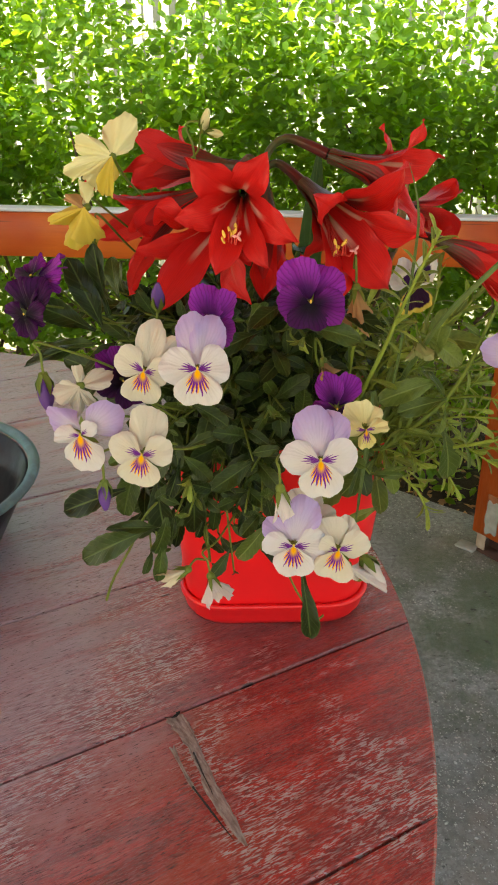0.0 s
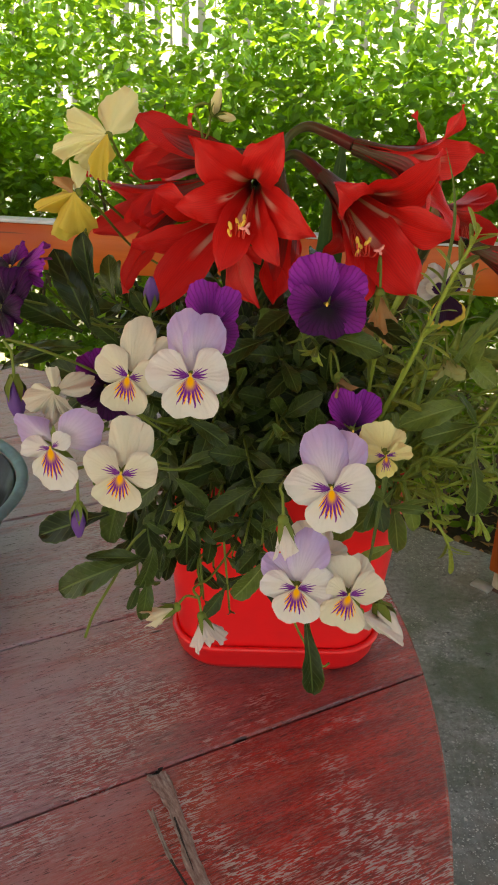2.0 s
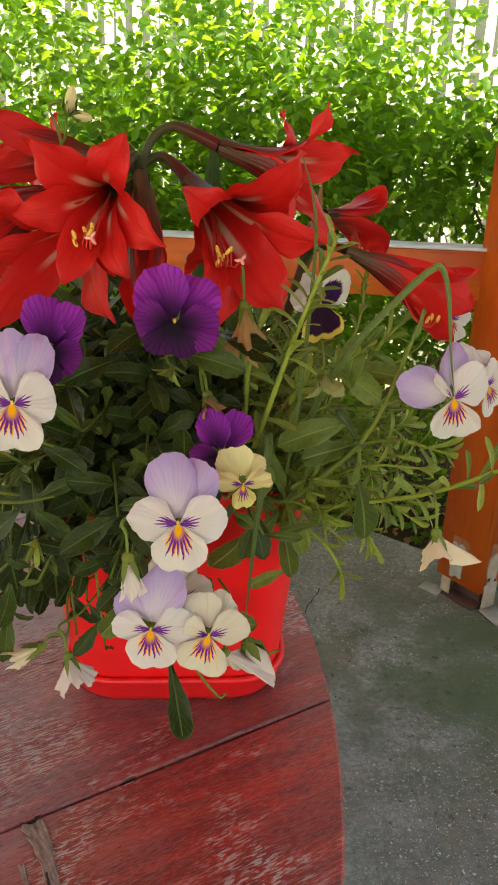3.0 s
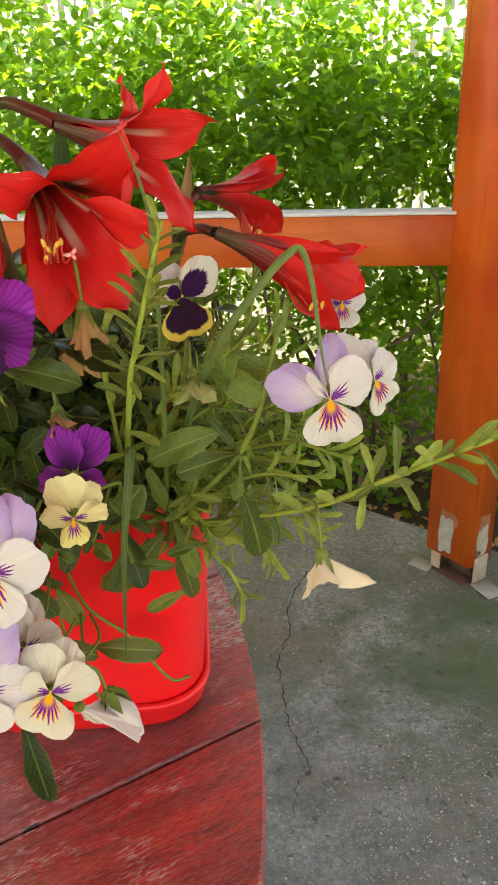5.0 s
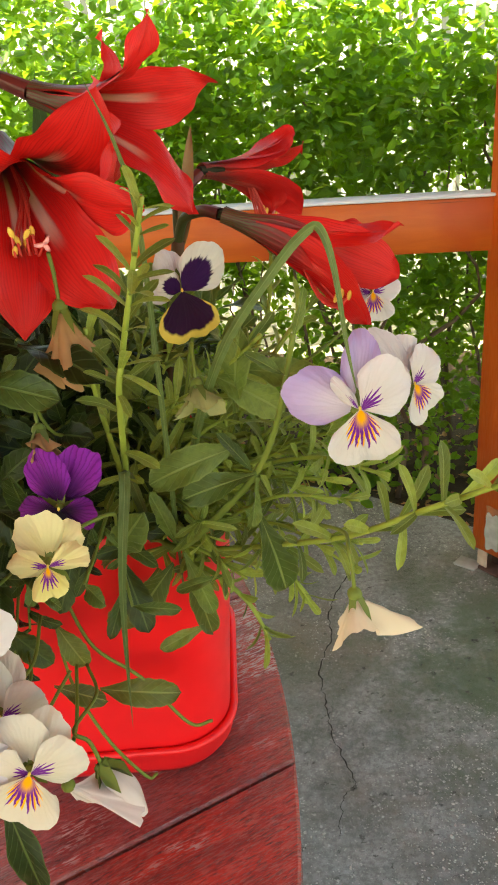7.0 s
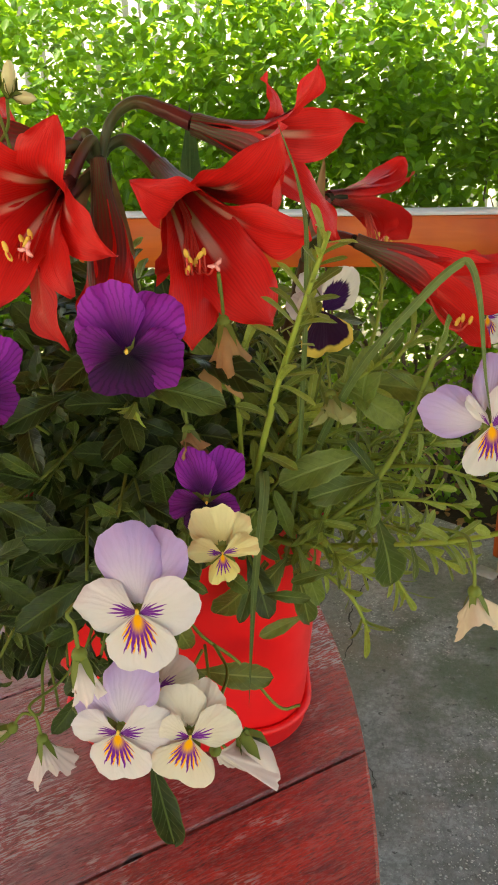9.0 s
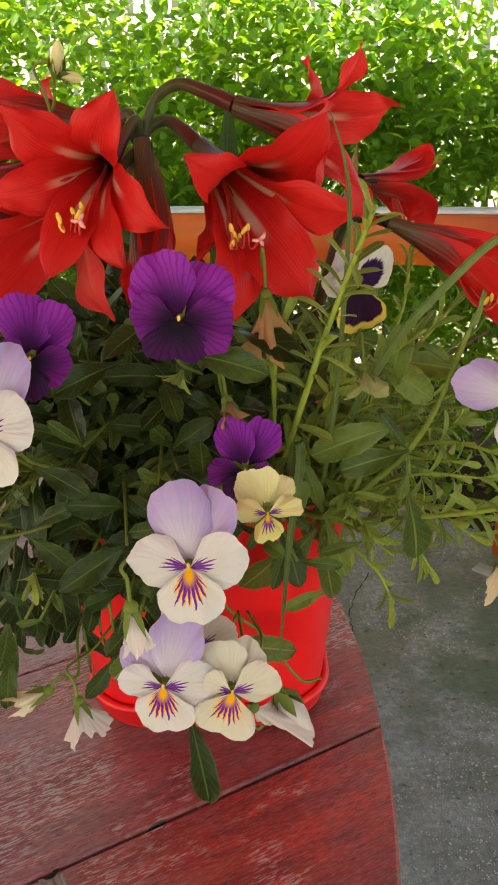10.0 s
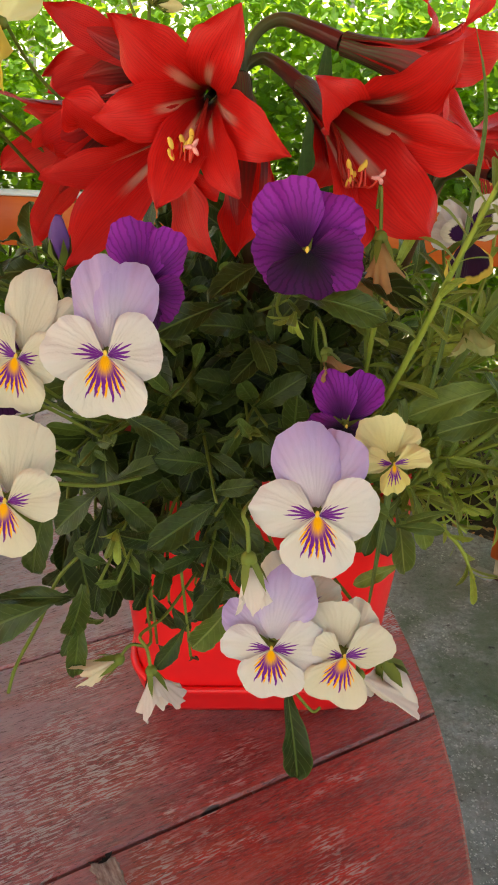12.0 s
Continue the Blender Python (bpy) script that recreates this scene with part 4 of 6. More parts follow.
# ---- amaryllis ----
def tepal_bm(rng, base, axis, tip, depth, W, collar, sweep=0.0, curl=0.0, frilly=1.0, tube=0.52, skin=0.0):
    """One tepal: out of the flower's tube along its axis, then flaring to its pointed tip, with a grooved midrib and wavy edges."""
    ph, ph2 = rng.uniform(0, 6.28), rng.uniform(0, 6.28)
    out = (tip - base) - axis * (tip - base).dot(axis)
    er = out.normalized()
    et = axis.cross(er)
    p0 = base + er * collar
    p1 = base + axis * depth * tube + er * (collar + 0.0015)
    p2 = (base + axis * (depth * (0.55 + 0.7 * tube))) * 0.48 + tip * 0.52 + axis * curl
    wave = rng.uniform(0.7, 1.3) * frilly

    def line(t):
        q = 1 - t
        return p0 * q ** 3 + p1 * (3 * q * q * t) + p2 * (3 * q * t * t) + tip * t ** 3 + et * (sweep * math.sin(math.pi * t))

    def at(u, s):
        x = 2 * u - 1
        c = line(s)
        d = (line(min(1.0, s + 0.02)) - line(max(0.0, s - 0.02))).normalized()
        side = (et - d * et.dot(d)).normalized()
        n = d.cross(side)
        if n.dot(axis) < 0 and s > 0.5 or n.dot(er) > 0 and s <= 0.5:
            n = -n
        k = (s - 0.55) / 0.45
        f = 0.14 + 0.86 * math.sin(math.pi / 2 * s / 0.55) ** 1.35 if s < 0.55 else (1 - k ** 2.3) * (1 - 0.22 * k ** 3)
        hw = max(W * f, 0.95 * collar * (1 - s) if s < 0.3 else 0.0) + 0.00025
        edge = x * x
        hw *= 1 + s * 0.060 * math.sin(15 * s + ph + x) + s * 0.035 * math.sin(34 * s + ph2 + 2 * x)
        roll = (0.55 * (1 - s) ** 1.3 - 0.30 * s * s) * hw * edge
        frill = s * edge * W * (0.30 * math.sin(ph + 8 * s + 1.6 * x) + 0.18 * math.sin(19 * s + ph2 + 2 * x)) * wave
        groove = -0.055 * W * math.exp(-(x / 0.10) ** 2) * math.sin(math.pi * s)
        belly = 0.05 * W * math.sin(ph2 + 5 * s + 2.2 * x) * s * (1 - edge)
        return c + side * (x * hw * (1 - 0.10 * edge)) + n * (roll + frill + groove + belly - (0.0007 if skin else 0.0))
    if skin:
        # the striped outside of its lower half, which narrows to a point along the midrib
        return grid_bm(lambda u, v: at(0.5 + (u - 0.5) * (1 - 0.92 * v ** 3), v * skin), 12, 20)
    return grid_bm(at, 20, 34)


def amaryllis_flower(plant, base, tips, seed, W=0.0165, collar=0.0042, cluster=None, skin=None, curl=0.0, reach=1.0, frill=1.0, tube=0.52, backs=0.0):
    """A flower whose tube starts at base; tips gives for each tepal the end point and, if it differs, its width and sideways sweep."""
    rng = random.Random(seed)
    origin = Vector(base)
    ends = [(Vector(t[:3]), W * (t[3] if len(t) > 3 else 1.0), t[4] if len(t) > 4 else rng.uniform(-0.003, 0.003)) for t in tips]
    mean = sum((e[0] for e in ends), Vector()) / len(ends)
    axis = (mean - origin).normalized()
    depth = (mean - origin).length * reach
    bm = tube_bm([-axis * 0.002, axis * depth * 0.22], [collar * 0.55, collar * 0.45], 12)
    flower = part("flower", bm, THROAT, plant, "", False)
    flower.matrix_basis = Matrix.Translation(origin - plant.location)
    for k, (end, wide, sweep) in enumerate(ends):
        bend, seed_k = curl * rng.uniform(0.5, 1.5), rng.random()
        shape = (Vector(), axis, end - origin, depth, wide, collar * (1.0 if k % 2 else 0.86), sweep, bend, frill, tube)
        part("petal", tepal_bm(random.Random(seed_k), *shape), skin or TEPAL, flower)
        if backs:
            part("petal_back", tepal_bm(random.Random(seed_k), *shape, backs), TUBE, flower, "maroon and green striped outside")
    if cluster:
        goal = Vector(cluster) - origin
        right = axis.cross(Vector((0, 0, 1))).normalized()
        low = right.cross(axis) if right.cross(axis).z < 0 else axis.cross(right)
        for k in range(6):
            dx = (k - 2.5) * 0.0020 + rng.uniform(-0.002, 0.002)
            tip = goal + right * dx + low * rng.uniform(-0.006, 0.004) + axis * rng.uniform(-0.008, 0.006)
            pts = spline([axis * depth * 0.2, axis * depth * 0.5 + low * 0.007 + right * dx * 0.3, goal * 0.85 + low * 0.006 + right * dx * 0.8, goal + low * 0.0045 + right * dx, tip], 4)
            part("filament", tube_bm(pts, 0.00055, 5), FILAMENT, flower)
            bm = bmesh.new()
            bmesh.ops.create_uvsphere(bm, u_segments=10, v_segments=8, radius=1)
            bmesh.ops.scale(bm, vec=(0.0012, 0.0028, 0.0012), verts=bm.verts)
            turn = Vector((0, 1, 0)).rotation_difference(-low + right * rng.uniform(-0.5, 0.5) + axis * rng.uniform(-0.3, 0.3)).to_matrix().to_4x4()
            bmesh.ops.transform(bm, matrix=Matrix.Translation(tip) @ turn, verts=bm.verts)
            part("anther", bm, ANTHER, flower, "yellow pollen-covered anther")
        end = goal + axis * 0.006 - right * 0.006 - low * 0.003
        pts = spline([axis * depth * 0.2, axis * depth * 0.5 + low * 0.006, goal + low * 0.004 - right * 0.004, end], 5)
        part("style", tube_bm(pts, 0.0006, 5), FILAMENT, flower)
        bm = bmesh.new()
        for k in range(3):
            a = k * math.tau / 3
            lobe = (right * math.cos(a) - low * math.sin(a))
            t = tube_bm([end, end + lobe * 0.0022 + axis * 0.001, end + lobe * 0.0040], [0.0010, 0.0011, 0.0006], 5)
            me = bpy.data.meshes.new("lobe")
            t.to_mesh(me), t.free()
            bm.from_mesh(me)
            bpy.data.meshes.remove(me)
        part("stigma", bm, STIGMA, flower, "pink three-lobed stigma")
    return flower


def pedicel(plant, points, r0=0.0021, r1=0.0037):
    """A stalk that widens into the tube of its flower and reaches into the foot of the tepals."""
    pts = spline(points, 10)
    run, cut = 0.0, 0.0008
    while len(pts) > 6 and run < cut:
        run += (pts[-1] - pts[-2]).length
        pts.pop()
    n = len(pts)

    def at(u, v):
        i = int(round(v * (n - 1)))
        d = (pts[min(i + 1, n - 1)] - pts[max(i - 1, 0)]).normalized()
        a = d.cross(Vector((0.31, 0.17, 0.93))).normalized()
        b = d.cross(a)
        r = r0 + (r1 - r0) * v ** 1.4
        return pts[i] - plant.location + (a * math.cos(u * math.tau) + b * math.sin(u * math.tau)) * r
    return part("pedicel", grid_bm(at, 10, n - 1), PEDICEL, plant, "maroon flower stalk")


def strap_leaf(plant, points, width, material=None, name="leaf", fold=0.25):
    pts = spline(points, 10)
    n = len(pts)

    def at(u, v):
        i = min(int(v * (n - 1)), n - 2)
        f = v * (n - 1) - i
        p = pts[i].lerp(pts[i + 1], f)
        d = (pts[i + 1] - pts[i]).normalized()
        side = d.cross(Vector((0.15, -1, 0.1))).normalized()
        nn = side.cross(d)
        w = width * (1 - v ** 3) * min(1.0, 0.45 + v * 3)
        x = (2 * u - 1)
        return p - plant.location + side * (x * w / 2) + nn * (abs(x) * w * fold)
    return part(name, grid_bm(at, 4, max(10, n // 2)), material or STRAP, plant)


UA = Vector((0.027, 0.722, 1.186))
ama = thing("amaryllis_plant", (0.035, 0.80, 0.93), "tall amaryllis with large open scarlet flowers on one stalk", "flowering plant", "amaryllis plants in the pot")
part("stalk", tube_bm([p - ama.location for p in spline([(0.040, 0.815, 0.925), (0.036, 0.79, 1.02), (0.030, 0.75, 1.12), UA], 6)], [0.0075] * 10 + [0.0062] * 9, 12), SCAPE, ama)
# the open star, the one below it, two turned away to the side, two trumpets
amaryllis_flower(ama, (0.015, 0.704, 1.182), ((-0.022, 0.634, 1.212, 1.12), (0.032, 0.629, 1.216, 1.0), (0.054, 0.619, 1.160, 0.95), (0.033, 0.618, 1.143, 0.72), (-0.002, 0.617, 1.138, 0.95), (-0.030, 0.632, 1.173, 1.0)), 1, 0.0138, 0.0036, (0.007, 0.634, 1.160), curl=0.003, tube=0.60)
amaryllis_flower(ama, (0.012, 0.700, 1.172), ((-0.043, 0.640, 1.180, 1.15), (-0.060, 0.652, 1.147, 0.80), (-0.044, 0.622, 1.110, 1.0), (0.022, 0.640, 1.112, 0.95), (0.022, 0.652, 1.140, 0.8), (-0.012, 0.662, 1.186, 0.8)), 2, 0.0150, 0.0040)
amaryllis_flower(ama, (0.002, 0.712, 1.187), ((-0.104, 0.703, 1.188, 0.85), (-0.067, 0.660, 1.113, 0.85), (-0.100, 0.720, 1.142, 0.9), (-0.090, 0.745, 1.172, 0.9), (-0.062, 0.668, 1.158, 0.9), (-0.072, 0.710, 1.120, 0.8)), 3, 0.0135, 0.0045, skin=TEPAL_OUT, backs=0.66)
amaryllis_flower(ama, (0.012, 0.735, 1.195), ((-0.068, 0.722, 1.222, 1.1), (-0.037, 0.790, 1.222, 0.9), (-0.085, 0.762, 1.188, 1.0), (-0.060, 0.800, 1.170), (-0.075, 0.735, 1.180), (-0.050, 0.805, 1.200)), 5, 0.0120, 0.0050, skin=TEPAL_OUT, backs=0.66)
amaryllis_flower(ama, (0.060, 0.714, 1.186), ((0.062, 0.618, 1.190, 0.80), (0.124, 0.638, 1.210, 1.15), (0.136, 0.640, 1.164, 1.0), (0.119, 0.636, 1.124, 1.15), (0.081, 0.632, 1.114, 0.95), (0.058, 0.690, 1.135, 0.8)), 4, 0.0165, 0.0052, (0.085, 0.645, 1.150), curl=0.002, tube=0.66, backs=0.60)
amaryllis_flower(ama, (0.080, 0.716, 1.206), ((0.1150, 0.706, 1.228, 0.50), (0.141, 0.680, 1.234, 0.62, 0.005), (0.161, 0.716, 1.205, 0.95), (0.150, 0.690, 1.151, 1.05), (0.119, 0.645, 1.172, 0.9), (0.108, 0.690, 1.160)), 6, 0.0150, 0.0052, curl=0.003, tube=0.80, backs=0.62)
pedicel(ama, [UA, (0.026, 0.718, 1.200), (0.021, 0.711, 1.194), (0.015, 0.704, 1.182)], 0.0024, 0.0036)
pedicel(ama, [UA, (0.020, 0.712, 1.180), (0.012, 0.700, 1.172)], 0.0024, 0.0036)
pedicel(ama, [UA, (0.016, 0.716, 1.198), (0.002, 0.712, 1.187)], 0.0024, 0.0040)
pedicel(ama, [UA, (0.020, 0.732, 1.202), (0.012, 0.735, 1.195)], 0.0024, 0.0045)
pedicel(ama, [UA, (0.031, 0.727, 1.195), (0.040, 0.730, 1.199), (0.050, 0.724, 1.194), (0.060, 0.714, 1.186)], 0.0023, 0.0046)
pedicel(ama, [UA, (0.034, 0.728, 1.208), (0.047, 0.730, 1.217), (0.063, 0.724, 1.213), (0.080, 0.716, 1.206)], 0.0025, 0.0046)
strap = [UA + Vector((0.003, -0.004, 0.0)), (0.036, 0.714, 1.165), (0.044, 0.712, 1.140)]
strap_leaf(ama, strap, 0.009, SPATHE, "spathe", 0.3)
strap_leaf(ama, [UA + Vector((-0.003, -0.004, 0)), (0.018, 0.713, 1.172), (0.014, 0.710, 1.150)], 0.008, SPATHE, "spathe", 0.3)
# a spent flower hanging between the open ones
amaryllis_flower(ama, (0.029, 0.714, 1.190), ((0.030, 0.652, 1.112, 1.0), (0.045, 0.690, 1.122, 1.0), (0.040, 0.665, 1.125, 0.9), (0.030, 0.700, 1.118)), 9, 0.0115, 0.0050, skin=TEPAL_OUT, reach=0.9, backs=0.75)
strap_leaf(ama, [(0.060, 0.84, 0.93), (0.066, 0.80, 1.05), (0.070, 0.76, 1.15), (0.074, 0.745, 1.215)], 0.026)
strap_leaf(ama, [(0.030, 0.85, 0.93), (0.02, 0.83, 1.05), (-0.005, 0.80, 1.15), (-0.03, 0.79, 1.20)], 0.028)

UB = Vector((0.136, 0.745, 1.130))
amb = thing("amaryllis_plant", (0.09, 0.82, 0.93), "shorter amaryllis with two scarlet trumpet flowers turned outwards", "flowering plant", "amaryllis plants in the pot")
part("stalk", tube_bm([p - amb.location for p in spline([(0.095, 0.825, 0.925), (0.105, 0.80, 1.0), (0.125, 0.765, 1.08), UB], 6)], [0.0050] * 10 + [0.0036] * 9, 12), SCAPE, amb)
amaryllis_flower(amb, (0.162, 0.716, 1.146), ((0.246, 0.700, 1.139, 0.75), (0.246, 0.705, 1.112, 0.95), (0.227, 0.680, 1.097, 1.0), (0.235, 0.732, 1.128), (0.226, 0.725, 1.104)), 7, 0.0165, 0.0040, (0.217, 0.696, 1.107), TEPAL_OUT, frill=0.35, backs=0.45)
amaryllis_flower(amb, (0.150, 0.765, 1.162), ((0.200, 0.822, 1.178, 0.85), (0.204, 0.813, 1.128, 1.0), (0.184, 0.800, 1.130, 0.8), (0.206, 0.842, 1.160), (0.196, 0.845, 1.172)), 8, 0.0170, 0.0042, (0.188, 0.800, 1.128), TEPAL_OUT, frill=0.35)
pedicel(amb, [UB, (0.141, 0.738, 1.142), (0.152, 0.726, 1.147), (0.162, 0.716, 1.146)], 0.0026, 0.0033)
pedicel(amb, [UB, (0.138, 0.752, 1.150), (0.150, 0.765, 1.162)], 0.0026, 0.0033)
strap_leaf(amb, [(0.138, 0.745, 1.128), (0.143, 0.752, 1.16), (0.147, 0.756, 1.186)], 0.0075, SPATHE, "spathe", 0.35)


# ---- pansies ----
def round_petal_bm(rng, L, W, cup=0.05, ruffle=0.03, notch=0.0, span=122.0, centre=0.54):
    """A petal from its claw at the origin along +y: straight sides that open into a rounded blade, softly cupped and waved."""
    ph, ph2, ph3 = (rng.uniform(0, 6.28) for _ in range(3))
    tilt, lean, fat = rng.uniform(-0.08, 0.08), rng.uniform(-0.05, 0.05), rng.uniform(0.92, 1.10)
    reach = radians(span)

    def at(u, v):
        x = 2 * u - 1
        a = x * reach
        sx, cy = math.sin(a), math.cos(a)
        bx = W / 2 * math.copysign(abs(sx) ** fat, sx)
        by = L * centre + L * (1 - centre) * (math.copysign(abs(cy) ** 0.92, cy))
        k = 1 - notch * math.exp(-(x / 0.13) ** 2) + ruffle * (0.16 * math.sin(4 * x + ph) + 0.10 * math.sin(9 * x + ph2) + 0.07 * math.sin(19 * x + ph3) + 0.05 * math.sin(37 * x + ph))
        px, py = bx * v * k + lean * by * v * v, by * v * k
        r = v * v
        z = -cup * L * r + ruffle * L * r * (0.75 * math.sin(4.2 * x + ph) + 0.32 * math.sin(10 * x + ph3) + 0.14 * math.sin(23 * x + ph2) * v * v) * (1 - 0.6 * x ** 4)
        z += 0.07 * L * v * x * x * (1 - 0.8 * x * x) + tilt * L * v * x - 0.022 * L * math.exp(-(x / 0.18) ** 2) * v * (1.2 - v)
        z += 0.025 * L * math.sin(ph2 + 3 * x + 4 * v) * v
        z -= 0.30 * L * max(0.0, v - 0.86) ** 2 * 14 * (0.5 + 0.5 * math.sin(3 * x + ph2))
        return Vector((px, py, z))
    return grid_bm(at, 34, 14)


FACE = ((9, 0.72, 0.58), (-17, 0.69, 0.54), (80, 0.53, 0.52), (-80, 0.51, 0.52), (180, 0.55, 0.66))


def pansy_flower(plant, loc, face, W, pal, seed, roll=0.0, hub=None, shape=None, curl=0.0, frill=1.0):
    """A five-petalled pansy whose eye is at loc; pal gives its upper, side and lower petal materials, shape the turn, length and width of
    its two upper, two side and one lower petal, in parts of W."""
    rng = random.Random(seed)
    M = Matrix.Translation(-plant.location) @ facing(loc, face, roll=roll)
    U, Sd, Lo = pal
    # green calyx with spur behind the petals is the flower's own mesh
    bm = bmesh.new()
    bmesh.ops.create_uvsphere(bm, u_segments=8, v_segments=6, radius=0.0026)
    bmesh.ops.translate(bm, vec=(0, 0, -0.004), verts=bm.verts)
    for k in range(5):
        a = k * math.tau / 5 + 0.3
        d, s = Vector((math.cos(a), math.sin(a), 0)), Vector((-math.sin(a), math.cos(a), 0))
        v = [bm.verts.new(d * r + s * w + Vector((0, 0, z))) for r, w, z in ((0.001, -0.0016, -0.005), (0.001, 0.0016, -0.005), (0.007, 0.0018, -0.0065), (0.011, 0, -0.0085), (0.007, -0.0018, -0.0065))]
        bm.faces.new(v)
    flower = part("flower", bm, STEM, plant)
    flower.matrix_basis = M
    for k, (turn, long, broad) in enumerate(shape or FACE):
        skin, lift, cup = ((U, -0.0056, 0.13), (U, -0.0072, 0.13), (Sd, -0.0012, 0.12), (Sd, -0.0006, 0.12), (Lo, 0.0010, 0.02))[k]
        bm = round_petal_bm(rng, W * long, W * broad, cup + curl, 0.125 * frill * rng.uniform(0.8, 1.25), 0.10 if k == 4 else 0.0, 128 if k == 4 else 118, 0.58 if k == 4 else 0.54)
        # every petal starts a little behind the eye, so that its claw hides under the next
        back = 0.012 * W if k < 4 else -0.02 * W
        ob = part("petal", bm, skin, flower)
        ob.matrix_basis = Matrix.Translation((0, 0.02 * W, lift)) @ Matrix.Rotation(radians(turn), 4, "Z") @ pose(0, back, 0, rng.uniform(3, 9) if k == 4 else rng.uniform(-4, 4))
    bm = bmesh.new()
    bmesh.ops.create_uvsphere(bm, u_segments=8, v_segments=6, radius=1)
    bmesh.ops.scale(bm, vec=(W * 0.018, W * 0.030, W * 0.020), verts=bm.verts)
    bmesh.ops.translate(bm, vec=(0, W * 0.045, W * 0.018), verts=bm.verts)
    part("eye", bm, NUB, flower, "small greenish yellow eye")
    f = Vector(face).normalized()
    flower_stem(plant, Vector(loc) - f * 0.005, f, hub, rng)
    return flower


def flower_stem(plant, p0, f, hub, rng, r=0.0009):
    hub = Vector(hub)
    up = Vector((0, 0, 1))
    p1 = p0 - f * 0.007 + up * 0.006
    p2 = p0 - f * 0.018 + up * 0.002
    mid = p2.lerp(hub, 0.5) + Vector((rng.uniform(-0.012, 0.012), rng.uniform(-0.006, 0.012), rng.uniform(-0.012, 0.006)))
    pts = spline([p0, p1, p2, mid, hub], 5)
    return part("stem", tube_bm([p - plant.location for p in pts], [r] * len(pts), 6), STEM, plant)


def wilted_flower(plant, loc, d, size, material, seed, hub, spread=0.5, label="", folds=1.0, pull=None, sharp=5):
    """A spent flower whose petals have folded into a crumpled skirt that hangs along d."""
    rng = random.Random(seed)
    M = Matrix.Translation(-plant.location) @ facing(loc, d)
    bm = bmesh.new()
    bmesh.ops.create_uvsphere(bm, u_segments=8, v_segments=6, radius=0.0034)
    for k in range(5):
        a = k * math.tau / 5
        dd, s = Vector((math.cos(a), math.sin(a), 0)), Vector((-math.sin(a), math.cos(a), 0))
        v = [bm.verts.new(dd * r + s * w + Vector((0, 0, z))) for r, w, z in ((0.002, -0.0018, 0.0), (0.002, 0.0018, 0.0), (0.0052, 0.0016, 0.006), (0.0075, 0, 0.012), (0.0052, -0.0016, 0.006))]
        bm.faces.new(v)
    flower = part("flower", bm, STEM, plant, label)
    flower.matrix_basis = M
    ph = [rng.uniform(0, 6.28) for _ in range(3)]
    drag = M.to_3x3().inverted() @ Vector(pull) if pull is not None else None

    def at(u, v):
        a = u * math.tau
        fold = folds * 0.32 * math.sin(5 * a + ph[0]) + folds * 0.18 * math.sin(9 * a + ph[1] + 2 * v) + 0.10 * math.sin(17 * a + ph[2] + 4 * v)
        r = 0.0022 + size * spread * v ** 1.1 * (1 + fold * v) * (0.72 + 0.28 * math.cos(a * 2 + ph[2]))
        z = 0.002 + size * v * (0.78 + 0.22 * math.sin(3 * a + ph[1])) + size * v ** 3 * (0.02 * math.sin(13 * a) + 0.05 * math.sin(7 * a + ph[2]))
        q = Vector((r * math.cos(a), r * math.sin(a) * 0.72, z))
        if pull is not None:
            off = abs((a - math.atan2(drag.y, drag.x) + math.pi) % math.tau - math.pi)
            q += drag * (v * max(0.0, 1 - off * sharp / 8) ** 1.2)
        return q
    part("petals", grid_bm(at, 72, 12), material, flower)
    flower_stem(plant, Vector(loc), Vector(d).normalized(), hub, rng)
    return flower


def faded_flower(plant, loc, face, petals, seed, hub, label="fading pale yellow flower"):
    """A fading flower whose limp petals hang apart: each has its turn, length, width and material."""
    rng = random.Random(seed)
    bm = bmesh.new()
    bmesh.ops.create_uvsphere(bm, u_segments=8, v_segments=6, radius=0.003)
    flower = part("flower", bm, STEM, plant, label)
    flower.matrix_basis = Matrix.Translation(-plant.location) @ facing(loc, face)
    for k, (turn, L, W, material) in enumerate(petals):
        bm = round_petal_bm(rng, L, W, 0.30, 0.34)
        part("petal", bm, material, flower).matrix_basis = pose(0, 0, 0.0015 * k, rng.uniform(-12, 14), rng.uniform(-15, 15), turn)
    flower_stem(plant, Vector(loc), Vector(face).normalized(), hub, rng)
    return flower


